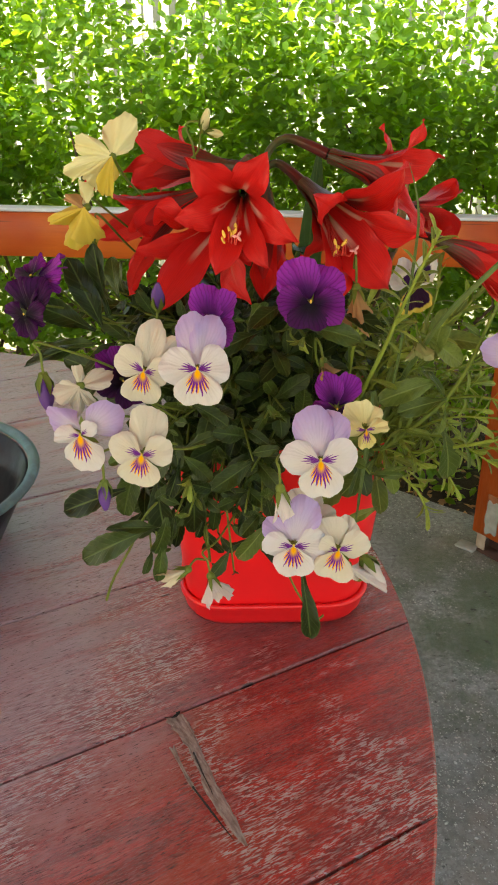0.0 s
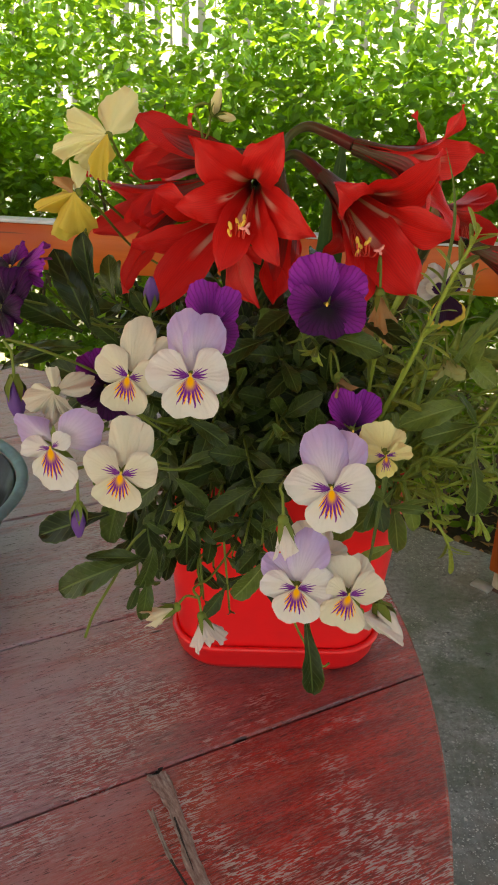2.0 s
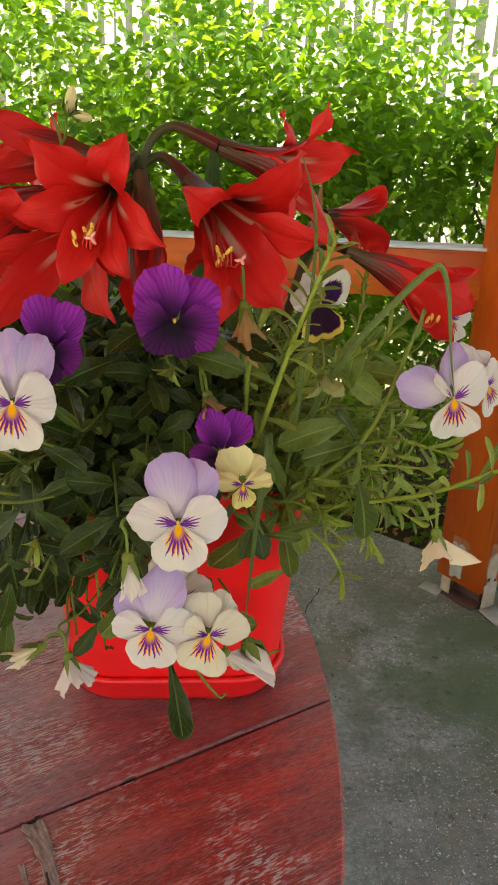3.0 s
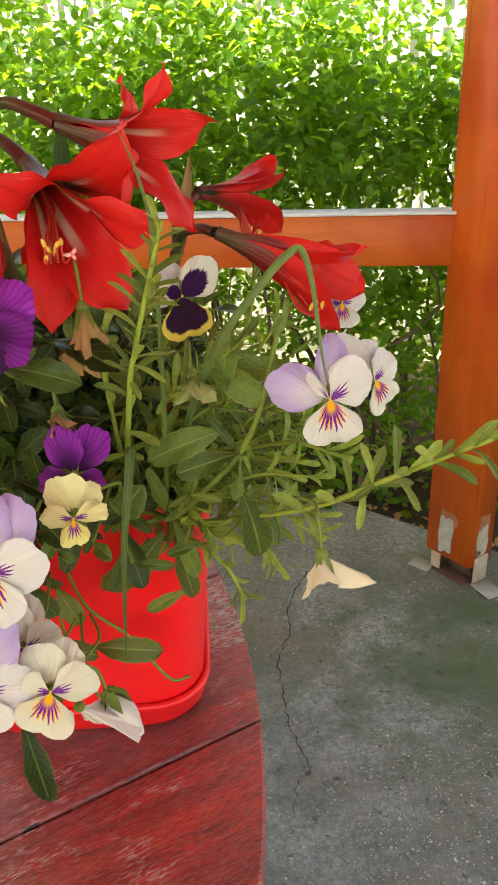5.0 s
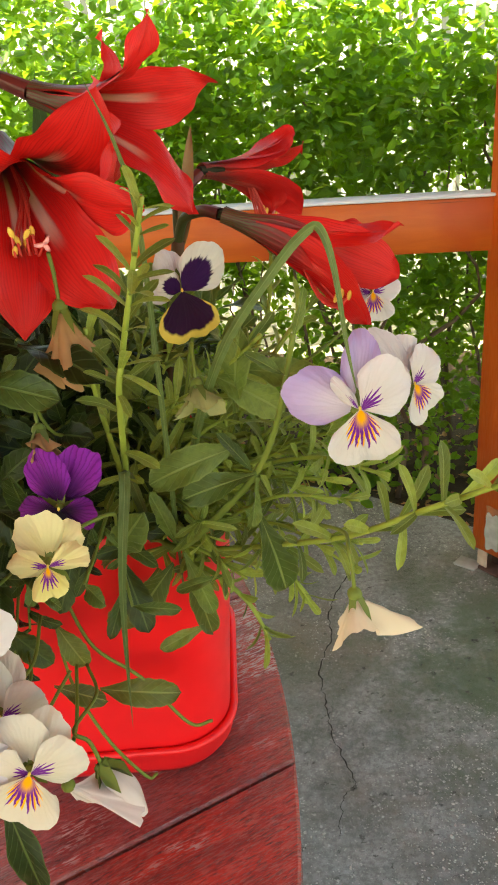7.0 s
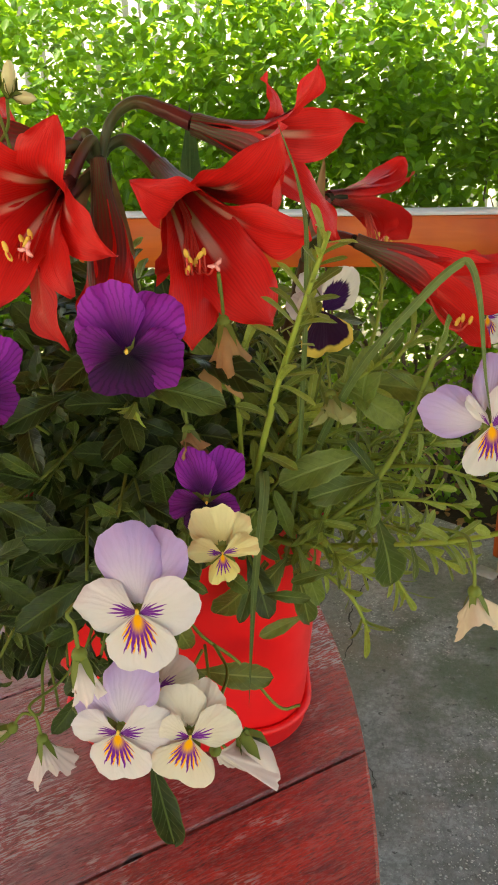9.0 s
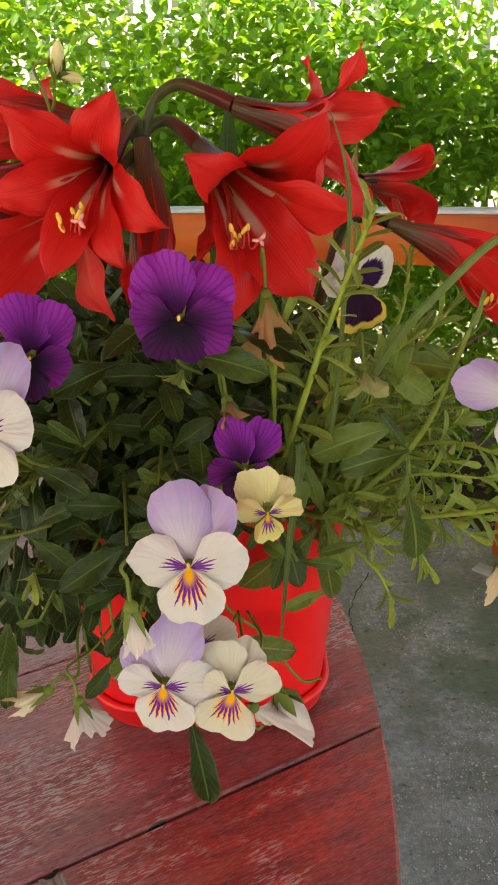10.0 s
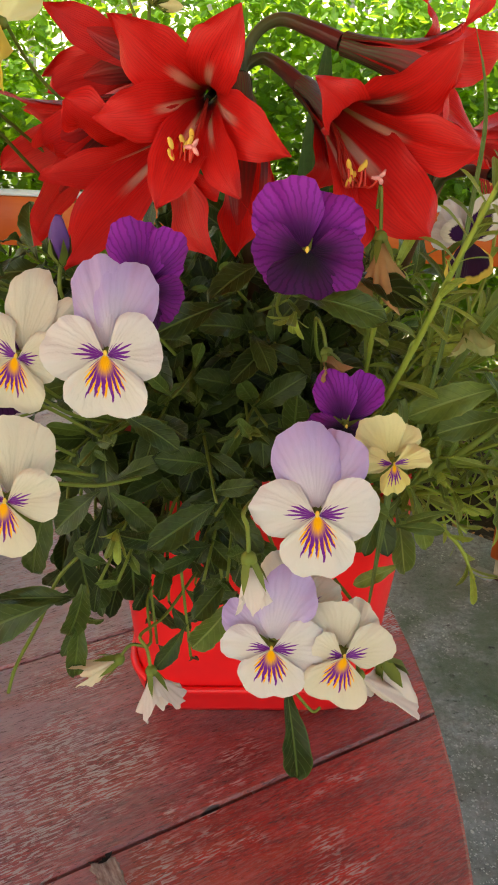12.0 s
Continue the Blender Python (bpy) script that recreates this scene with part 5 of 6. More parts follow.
def bud(plant, loc, d, size, material, seed, hub, sepal=0.6):
    rng = random.Random(seed)
    M = Matrix.Translation(-plant.location) @ facing(loc, d)
    bm = bmesh.new()
    for k in range(5):
        a = k * math.tau / 5
        dd, s = Vector((math.cos(a), math.sin(a), 0)), Vector((-math.sin(a), math.cos(a), 0))
        v = [bm.verts.new(dd * r * size + s * w * size + Vector((0, 0, z * size))) for r, w, z in ((0.05, -0.10, -0.05), (0.05, 0.10, -0.05), (0.24, 0.09, 0.42 * sepal), (0.24, 0, sepal), (0.24, -0.09, 0.42 * sepal))]
        bm.faces.new(v)
    flower = part("flower_bud", bm, STEM, plant)
    flower.matrix_basis = M
    ph = rng.uniform(0, 6)

    def at(u, v):
        a = u * math.tau
        r = size * (0.20 * math.sin(math.pi * min(1, v * 0.9 + 0.05)) ** 0.7) * (1 + 0.14 * math.sin(4 * a + ph + 5 * v))
        return Vector((r * math.cos(a), r * math.sin(a), v * size))
    part("furled_petals", grid_bm(at, 20, 10), material, flower)
    flower_stem(plant, Vector(loc), Vector(d).normalized(), hub, rng)


def pansy_leaf_me(name, seed, L, W, teeth, bend, fold, material):
    rng = random.Random(seed)
    tw = rng.uniform(-0.2, 0.2)

    def at(u, v):
        x = 2 * u - 1
        hw = W / 2 * (0.13 + 0.87 * math.sin(math.pi / 2 * min(1.0, v / 0.62)) ** 1.5) * math.sqrt(max(0.0, 1 - max(0.0, (v - 0.62) / 0.38) ** 2.4)) + 0.0001
        if abs(x) > 0.99 and teeth and v > 0.25:
            hw *= 1 + 0.11 * abs(math.sin(v * teeth * math.pi)) - 0.05
        y = v * L
        z = fold * hw * abs(x) - bend * L * v * v + 0.055 * L * math.sin(7 * v + seed + 1.5 * x) * abs(x) + 0.012 * L * math.sin(19 * v + 2 * seed) * x * x + tw * x * hw * v
        return Vector((x * hw, y, z))
    return to_mesh(name, grid_bm(at, 6, 22 if teeth else 12), material)


BROAD = [pansy_leaf_me("leaf", 20 + i, L, W, 7, b, f, LEAF) for i, (L, W, b, f) in enumerate(((0.048, 0.017, 0.20, 0.30), (0.040, 0.016, 0.35, 0.25), (0.034, 0.014, 0.10, 0.35), (0.052, 0.019, 0.30, 0.2), (0.030, 0.012, 0.45, 0.3)))]
LONG = [pansy_leaf_me("leaf", 35 + i, L, W, 3, b, f, LEAF) for i, (L, W, b, f) in enumerate(((0.052, 0.0125, 0.06, 0.45), (0.046, 0.0115, 0.10, 0.30)))]
ALL_LEAVES = BROAD + LONG
OLIVE = []
for me in ALL_LEAVES:
    pale = me.copy()
    pale.materials[0] = OLIVELEAF
    OLIVE.append(pale)
SMALL = [pansy_leaf_me("leaf", 40 + i, L, W, 0, b, f, LEAF) for i, (L, W, b, f) in enumerate(((0.024, 0.007, 0.2, 0.3), (0.020, 0.006, 0.4, 0.3), (0.028, 0.008, -0.1, 0.3)))]


FRESH = []
for me in SMALL + LONG + BROAD[2:3]:
    pale = me.copy()
    pale.materials[0] = MIDLEAF
    FRESH.append(pale)


def spatula_me(seed, L, W, bend):
    """A narrow blunt leaf, widest towards its tip."""
    def at(u, v):
        x = 2 * u - 1
        hw = W / 2 * (0.34 + 0.66 * math.sin(math.pi / 2 * min(1.0, v / 0.78))) * (1 - max(0.0, (v - 0.78) / 0.22) ** 2.6) + 0.0001
        return Vector((x * hw, v * L, 0.30 * hw * abs(x) - bend * L * v * v + 0.02 * L * math.sin(5 * v + seed)))
    return to_mesh("leaf", grid_bm(at, 4, 12), SPRIG)


NARROW = [spatula_me(60 + i, L, W, b) for i, (L, W, b) in enumerate(((0.028, 0.0062, 0.22), (0.023, 0.0056, 0.40), (0.031, 0.0066, 0.12), (0.018, 0.0048, 0.05), (0.026, 0.0057, 0.55)))]


def sprig(plant, points, nodes, scale, rng, r=0.0019, start=0.15, most=3):
    """A pale stem with narrow leaves in twos and threes at its nodes."""
    pts = spline(points, 8)
    n = len(pts)
    part("stem", tube_bm([p - plant.location for p in pts], [r * (1 - 0.5 * i / n) for i in range(n)], 6), PALESTEM, plant)
    a = rng.uniform(0, 6.28)
    for k in range(nodes):
        v = start + (1 - start) * (k + 0.5 * rng.random()) / nodes
        i = min(int(v * (n - 1)), n - 2)
        p = pts[i].lerp(pts[i + 1], v * (n - 1) - i)
        d = (pts[i + 1] - pts[i]).normalized()
        e1 = d.cross(Vector((0.2, 0.3, 1))).normalized()
        e2 = d.cross(e1)
        a += 1.9
        m = most if k > nodes - 3 else rng.choice((most - 2, most - 1, most - 1, most))
        for j in range(m):
            b = a + j * math.tau / m + rng.uniform(-0.4, 0.4)
            out = e1 * math.cos(b) + e2 * math.sin(b)
            lean = rng.uniform(0.60, 0.95) if k < nodes - 2 else rng.uniform(0.3, 0.65)
            along = out * lean + d * rng.uniform(0.5, 0.85)
            share("leaf", rng.choice(NARROW), plant, leaf_matrix(plant, p, along, d - out * 0.6, scale * rng.uniform(0.75, 1.15) * (1 - 0.25 * v)))


def leaf_matrix(plant, p, along, nrm, s):
    y = Vector(along).normalized()
    x = y.cross(Vector(nrm))
    x = x.normalized() if x.length > 1e-4 else y.orthogonal().normalized()
    z = x.cross(y)
    return Matrix.Translation(Vector(p) - plant.location) @ Matrix((x, y, z)).transposed().to_4x4() @ Matrix.Scale(s, 4)


def shoot(plant, points, count, meshes, rng, scale=1.0, r=0.0014, start=0.25, spread=1.0, stem_mat=None, tip=True):
    """A stem with leaves set spirally along it."""
    pts = spline(points, 8)
    n = len(pts)
    part("stem", tube_bm([p - plant.location for p in pts], [r * (1 - 0.45 * i / n) for i in range(n)], 6), stem_mat or STEM, plant)
    a = rng.uniform(0, 6.28)
    for k in range(count):
        v = start + (1 - start) * k / max(1, count - 1)
        i = min(int(v * (n - 1)), n - 2)
        p = pts[i].lerp(pts[i + 1], v * (n - 1) - i)
        d = (pts[i + 1] - pts[i]).normalized()
        a += 2.4 + rng.uniform(-0.3, 0.3)
        e1 = d.cross(Vector((0.2, 0.3, 1))).normalized()
        e2 = d.cross(e1)
        out = e1 * math.cos(a) + e2 * math.sin(a)
        lean = rng.uniform(0.5, 0.95) * spread
        along = (out * lean + d * (1.15 - lean * 0.6) + Vector((0, -0.12, rng.uniform(-0.12, 0.22))))
        nrm = (d * 0.6 - out * 0.25 + Vector((0, -0.35, 0.7)))
        s = scale * rng.uniform(0.75, 1.2) * (1 - 0.35 * v * (1 if tip else 0))
        share("leaf", rng.choice(meshes), plant, leaf_matrix(plant, p, along, nrm, s))


ROOT = Vector((0.047, 0.832, 0.93))
LAV, CREAM, BUTTER = (LAV_U, WHITE_S, WHITE_L), (CREAM_U, CREAM_S, CREAM_L), (YEL_U, YEL_S, YEL_L)
PURPLE, DARKP = (PUR_U, PUR_S, PUR_L), (DK_U, DK_S, DK_L)
GROUP = "pansies in the pot"

p1 = thing("pansy_plant", (0.0, 0.80, 0.93), "bushy pansy with white and lavender flowers hanging over the pot", "flowering plant", GROUP)
pansy_flower(p1, (-0.009, 0.531, 1.100), (0.02, -0.95, 0.20), 0.0415, LAV, 101, 0, (0.0, 0.64, 1.03), ((10, 0.80, 0.54), (-20, 0.78, 0.52), (80, 0.56, 0.56), (-74, 0.46, 0.58), (180, 0.57, 0.70)))
pansy_flower(p1, (-0.0425, 0.538, 1.096), (-0.12, -0.95, 0.18), 0.036, CREAM, 102, -12, (-0.02, 0.62, 1.04), ((4, 0.86, 0.52), (-34, 0.78, 0.46), (72, 0.58, 0.56), (-78, 0.42, 0.52), (186, 0.58, 0.66)))
pansy_flower(p1, (-0.042, 0.510, 1.053), (-0.05, -0.96, 0.16), 0.0385, CREAM, 103, -4, (-0.01, 0.60, 1.02), ((-2, 0.74, 0.56), (-14, 0.70, 0.50), (76, 0.54, 0.52), (-72, 0.48, 0.50), (178, 0.52, 0.68)))
pansy_flower(p1, (-0.080, 0.521, 1.061), (-0.16, -0.94, 0.02), 0.036, LAV, 104, 14, (-0.04, 0.60, 1.03), ((60, 0.80, 0.46), (-70, 0.72, 0.66), (88, 0.52, 0.36), (-60, 0.30, 0.30), (172, 0.66, 0.74)))
faded_flower(p1, (-0.084, 0.548, 1.084), (0.10, -0.95, 0.10), ((-74, 0.021, 0.013, CREAM_U), (10, 0.013, 0.007, CREAM_U), (112, 0.017, 0.015, CREAM_U), (166, 0.021, 0.009, CREAM_U), (208, 0.018, 0.006, CREAM_U)), 105, (-0.03, 0.62, 1.03), "crumpled cream flower")
pansy_flower(p1, (-0.062, 0.580, 1.074), (0.30, -0.85, 0.25), 0.034, (PUR_S, PUR_L, PUR_L), 116, 20, (-0.03, 0.64, 1.03), frill=1.5)
bud(p1, (-0.110, 0.560, 1.087), (0.1, -0.2, -1.0), 0.024, LILACBUD, 106, (-0.05, 0.62, 1.05))
bud(p1, (-0.070, 0.530, 1.026), (0.0, -0.1, -1.0), 0.020, LILACBUD, 107, (-0.03, 0.60, 1.02))
wilted_flower(p1, (-0.008, 0.600, 0.908), (0.25, -0.30, -0.6), 0.020, WILTPINK, 108, (0.010, 0.660, 0.930), 0.55, "wilted pale lilac flower", 0.3)
wilted_flower(p1, (-0.026, 0.606, 0.910), (-0.7, -0.2, -0.25), 0.022, WILTED, 109, (0.0, 0.660, 0.930), 0.36, "wilted cream flower", 0.3)

p2 = thing("pansy_plant", (0.06, 0.78, 0.93), "pansy with lavender-topped white flowers drooping in front of the pot", "flowering plant", GROUP)
pansy_flower(p2, (0.067, 0.530, 1.0405), (-0.02, -0.95, 0.22), 0.0465, LAV, 201, 4, (0.055, 0.64, 1.0), ((11, 0.72, 0.58), (-24, 0.68, 0.52), (80, 0.52, 0.50), (-82, 0.50, 0.53), (181, 0.53, 0.62)))
pansy_flower(p2, (0.052, 0.535, 0.975), (-0.05, -0.96, 0.14), 0.042, LAV, 202, -4, (0.05, 0.64, 0.95), ((-8, 0.78, 0.60), (64, 0.56, 0.44), (98, 0.50, 0.48), (-84, 0.54, 0.56), (184, 0.53, 0.68)))
pansy_flower(p2, (0.082, 0.537, 0.971), (0.12, -0.94, 0.16), 0.036, CREAM, 203, -12, (0.08, 0.61, 0.96), ((26, 0.60, 0.62), (-22, 0.60, 0.56), (96, 0.36, 0.56), (-66, 0.60, 0.60), (172, 0.62, 0.78)))
pansy_flower(p2, (0.098, 0.558, 1.050), (0.12, -0.94, 0.14), 0.0255, BUTTER, 204, -4, (0.105, 0.64, 1.02), ((22, 0.74, 0.84), (-30, 0.62, 0.62), (88, 0.54, 0.44), (-72, 0.58, 0.44), (184, 0.52, 0.50)), frill=1.7)
pansy_flower(p2, (0.066, 0.560, 0.978), (0.20, -0.80, 0.30), 0.036, CREAM, 205, 10, (0.06, 0.64, 0.97))
wilted_flower(p2, (0.042, 0.530, 1.022), (0.12, -0.2, -1.0), 0.020, WILTPINK, 206, (0.045, 0.60, 1.01), 0.22, "wilted pale lilac flower")
bud(p2, (0.103, 0.560, 0.952), (0.55, -0.15, -0.85), 0.029, WILTPINK, 207, (0.085, 0.62, 0.955), 0.42)
faded_flower(p2, (0.091, 0.550, 0.952), (0.15, -0.95, 0.10), ((-128, 0.033, 0.011, WILTPINK), (-150, 0.026, 0.010, WILTPINK)), 208, (0.08, 0.62, 0.955), "wilted pale lilac petals")

p3 = thing("pansy_plant", (0.05, 0.84, 0.93), "pansy with velvety deep violet flowers", "flowering plant", GROUP)
pansy_flower(p3, (0.0605, 0.586, 1.1265), (0.0, -0.95, 0.16), 0.0455, PURPLE, 301, -6, (0.06, 0.68, 1.07), ((34, 0.66, 0.64), (-30, 0.60, 0.60), (104, 0.46, 0.54), (-92, 0.50, 0.54), (178, 0.42, 0.62)), frill=1.5)
pansy_flower(p3, (-0.004, 0.582, 1.111), (0.15, -0.93, 0.10), 0.034, PURPLE, 302, -16, (0.0, 0.66, 1.06), ((18, 0.80, 0.70), (-24, 0.76, 0.62), (96, 0.38, 0.50), (-96, 0.52, 0.54), (182, 0.56, 0.64)), frill=1.5)
pansy_flower(p3, (0.085, 0.622, 1.038), (0.05, -0.93, 0.05), 0.0365, PURPLE, 303, -8, (0.075, 0.66, 1.04), ((26, 0.72, 0.56), (-22, 0.74, 0.60), (104, 0.52, 0.40), (-104, 0.44, 0.40), (180, 0.42, 0.55)), frill=1.5)
bud(p3, (-0.040, 0.600, 1.118), (0.06, -0.2, 1.0), 0.020, LILACBUD, 304, (-0.03, 0.66, 1.07))

p4 = thing("pansy_plant", (-0.02, 0.86, 0.93), "tall pansy with near-black violet and fading yellow flowers", "flowering plant", GROUP)
pansy_flower(p4, (-0.133, 0.612, 1.110), (-0.42, -0.86, 0.0), 0.036, (PUR_L, PUR_L, PUR_L), 401, 8, (-0.07, 0.70, 1.07), ((22, 0.70, 0.72), (-30, 0.68, 0.66), (92, 0.50, 0.54), (-92, 0.46, 0.52), (180, 0.50, 0.62)), frill=1.5)
pansy_flower(p4, (-0.133, 0.635, 1.132), (-0.55, -0.55, 0.45), 0.036, PURPLE, 402, -50, (-0.07, 0.70, 1.08), frill=1.6)
faded_flower(p4, (-0.075, 0.664, 1.209), (0.10, -0.9, 0.2), ((-26, 0.030, 0.024, PALEOLD), (66, 0.027, 0.014, PALEOLD), (106, 0.036, 0.013, PALEOLD), (138, 0.031, 0.017, PALEOLD), (162, 0.027, 0.013, YELLOWOLD)), 403, (-0.045, 0.72, 1.16))
faded_flower(p4, (-0.095, 0.664, 1.175), (-0.25, -0.9, 0.1), ((28, 0.019, 0.013, PALEOLD), (142, 0.031, 0.028, YELLOWOLD), (108, 0.033, 0.013, YELLOWOLD), (176, 0.026, 0.020, YELLOWOLD), (70, 0.016, 0.008, DRIED)), 405, (-0.05, 0.72, 1.13))
bud(p4, (-0.016, 0.722, 1.222), (0.25, -0.35, 0.9), 0.018, PALEOLD, 407, (-0.022, 0.735, 1.19))
bud(p4, (-0.013, 0.721, 1.222), (0.75, -0.35, -0.1), 0.014, PALEOLD, 409, (-0.022, 0.735, 1.19))
bud(p4, (-0.092, 0.665, 1.150), (-0.2, -0.3, -0.9), 0.014, LILACBUD, 408, (-0.05, 0.72, 1.12))

p5 = thing("pansy_plant", (0.10, 0.80, 0.93), "leggy pansy with white, lavender and dark-faced flowers", "flowering plant", GROUP)
pansy_flower(p5, (0.143, 0.677, 1.118), (0.30, -0.92, 0.06), 0.036, DARKP, 501, 0, (0.125, 0.72, 1.07), ((78, 0.44, 0.40), (14, 0.52, 0.40), (52, 0.34, 0.36), (-48, 0.74, 0.64), (186, 0.70, 0.80)))
pansy_flower(p5, (0.2175, 0.619, 1.0785), (0.08, -0.93, 0.26), 0.037, LAV, 502, 0, (0.19, 0.68, 1.05), ((66, 0.84, 0.68), (-10, 0.90, 0.44), (34, 0.46, 0.17), (-56, 0.70, 0.68), (184, 0.66, 0.80)))
pansy_flower(p5, (0.244, 0.646, 1.078), (0.50, -0.82, 0.05), 0.031, (DK_U, WHITE_S, WHITE_L), 503, 0, (0.20, 0.70, 1.05), ((32, 0.98, 0.66), (-6, 0.66, 0.50), (58, 0.44, 0.40), (-52, 0.62, 0.62), (208, 0.64, 0.70)))
pansy_flower(p5, (0.234, 0.712, 1.103), (0.2, -0.9, 0.1), 0.030, (DK_U, WHITE_S, WHITE_L), 504, 0, (0.20, 0.74, 1.06))
wilted_flower(p5, (0.212, 0.598, 1.004), (0.12, -0.25, -1.0), 0.0165, WILTED, 505, (0.20, 0.63, 1.02), 0.95, "wilted cream flower hanging like a bell", 0.35, (0.019, 0, -0.005), 14)
wilted_flower(p5, (0.096, 0.640, 1.125), (0.1, -0.2, -1.0), 0.031, DRIED, 506, (0.10, 0.68, 1.06), 0.46, "dried brown flower", 1.6)
wilted_flower(p5, (0.0755, 0.645, 1.068), (0.25, -0.6, -0.5), 0.013, DRIED, 508, (0.10, 0.68, 1.05), 0.55, "dried curled tan flower", 1.4)
wilted_flower(p5, (0.147, 0.662, 1.079), (0.1, -0.5, -0.5), 0.013, SEEDHEAD, 507, (0.13, 0.70, 1.03), 0.7, "withered pale green flower head")

# leafy shoots that fill and spill over the pot
rng = random.Random(77)


def dome(plant, n, az0, az1, el0, el1, rx, ry, rz, per, meshes, scale=1.0, seed=0):
    rg = random.Random(seed)
    for i in range(n):
        az = radians(az0 + (az1 - az0) * (i + rg.random()) / n)
        el = radians(rg.uniform(el0, el1))
        q = rg.uniform(0.72, 1.0)
        base = ROOT + Vector((0.062 * rg.uniform(-1, 1), 0.062 * rg.uniform(-1, 1), 0))
        tip = Vector((0.045, 0.80, 0.975)) + Vector((math.cos(az) * math.cos(el) * rx * q, math.sin(az) * math.cos(el) * ry * q, math.sin(el) * rz * q))
        mid = base.lerp(tip, 0.5) + Vector((0, 0, 0.035 * math.cos(el) + 0.01))
        shoot(plant, [base, mid, tip], per, meshes, rg, scale, start=0.3)


dome(p1, 22, 185, 272, -14, 40, 0.165, 0.222, 0.16, 13, BROAD + SMALL[:1], 1.0, 1)
dome(p2, 13, 250, 300, 4, 44, 0.150, 0.190, 0.15, 13, BROAD + SMALL[:1], 0.95, 2)
dome(p3, 20, 225, 325, 30, 78, 0.140, 0.180, 0.170, 13, BROAD[2:] + SMALL, 0.9, 3)
dome(p4, 8, 120, 190, 15, 60, 0.170, 0.170, 0.185, 12, BROAD, 1.05, 4)
dome(p4, 15, 178, 242, 14, 50, 0.195, 0.190, 0.195, 13, BROAD, 1.05, 14)
dome(p5, 13, 290, 400, 16, 58, 0.150, 0.170, 0.150, 13, OLIVE[1:] + SMALL, 0.95, 5)
dome(p5, 8, 30, 130, 20, 65, 0.150, 0.150, 0.15, 12, OLIVE, 1.0, 6)

dome(p3, 15, 215, 300, 0, 62, 0.160, 0.222, 0.165, 12, FRESH, 0.85, 21)
dome(p1, 8, 190, 250, -8, 30, 0.170, 0.225, 0.16, 11, FRESH, 0.9, 22)

# shoots that hang over the rim in front of the pot
rg = random.Random(31)
for k in range(18):
    x = -0.066 + 0.105 * (k + rg.random()) / 18
    z = rg.uniform(0.885, 0.955)
    y = rg.uniform(0.63, 0.70)
    plant = p1 if x < 0.0 else p2
    shoot(plant, [(x * 0.6 + 0.02, 0.77, 0.94), (x * 0.9, 0.715, 0.992), (x, y + 0.02, 0.965), (x + rg.uniform(-0.012, 0.012), y, z)], 8, BROAD, rg, 0.8, start=0.4)

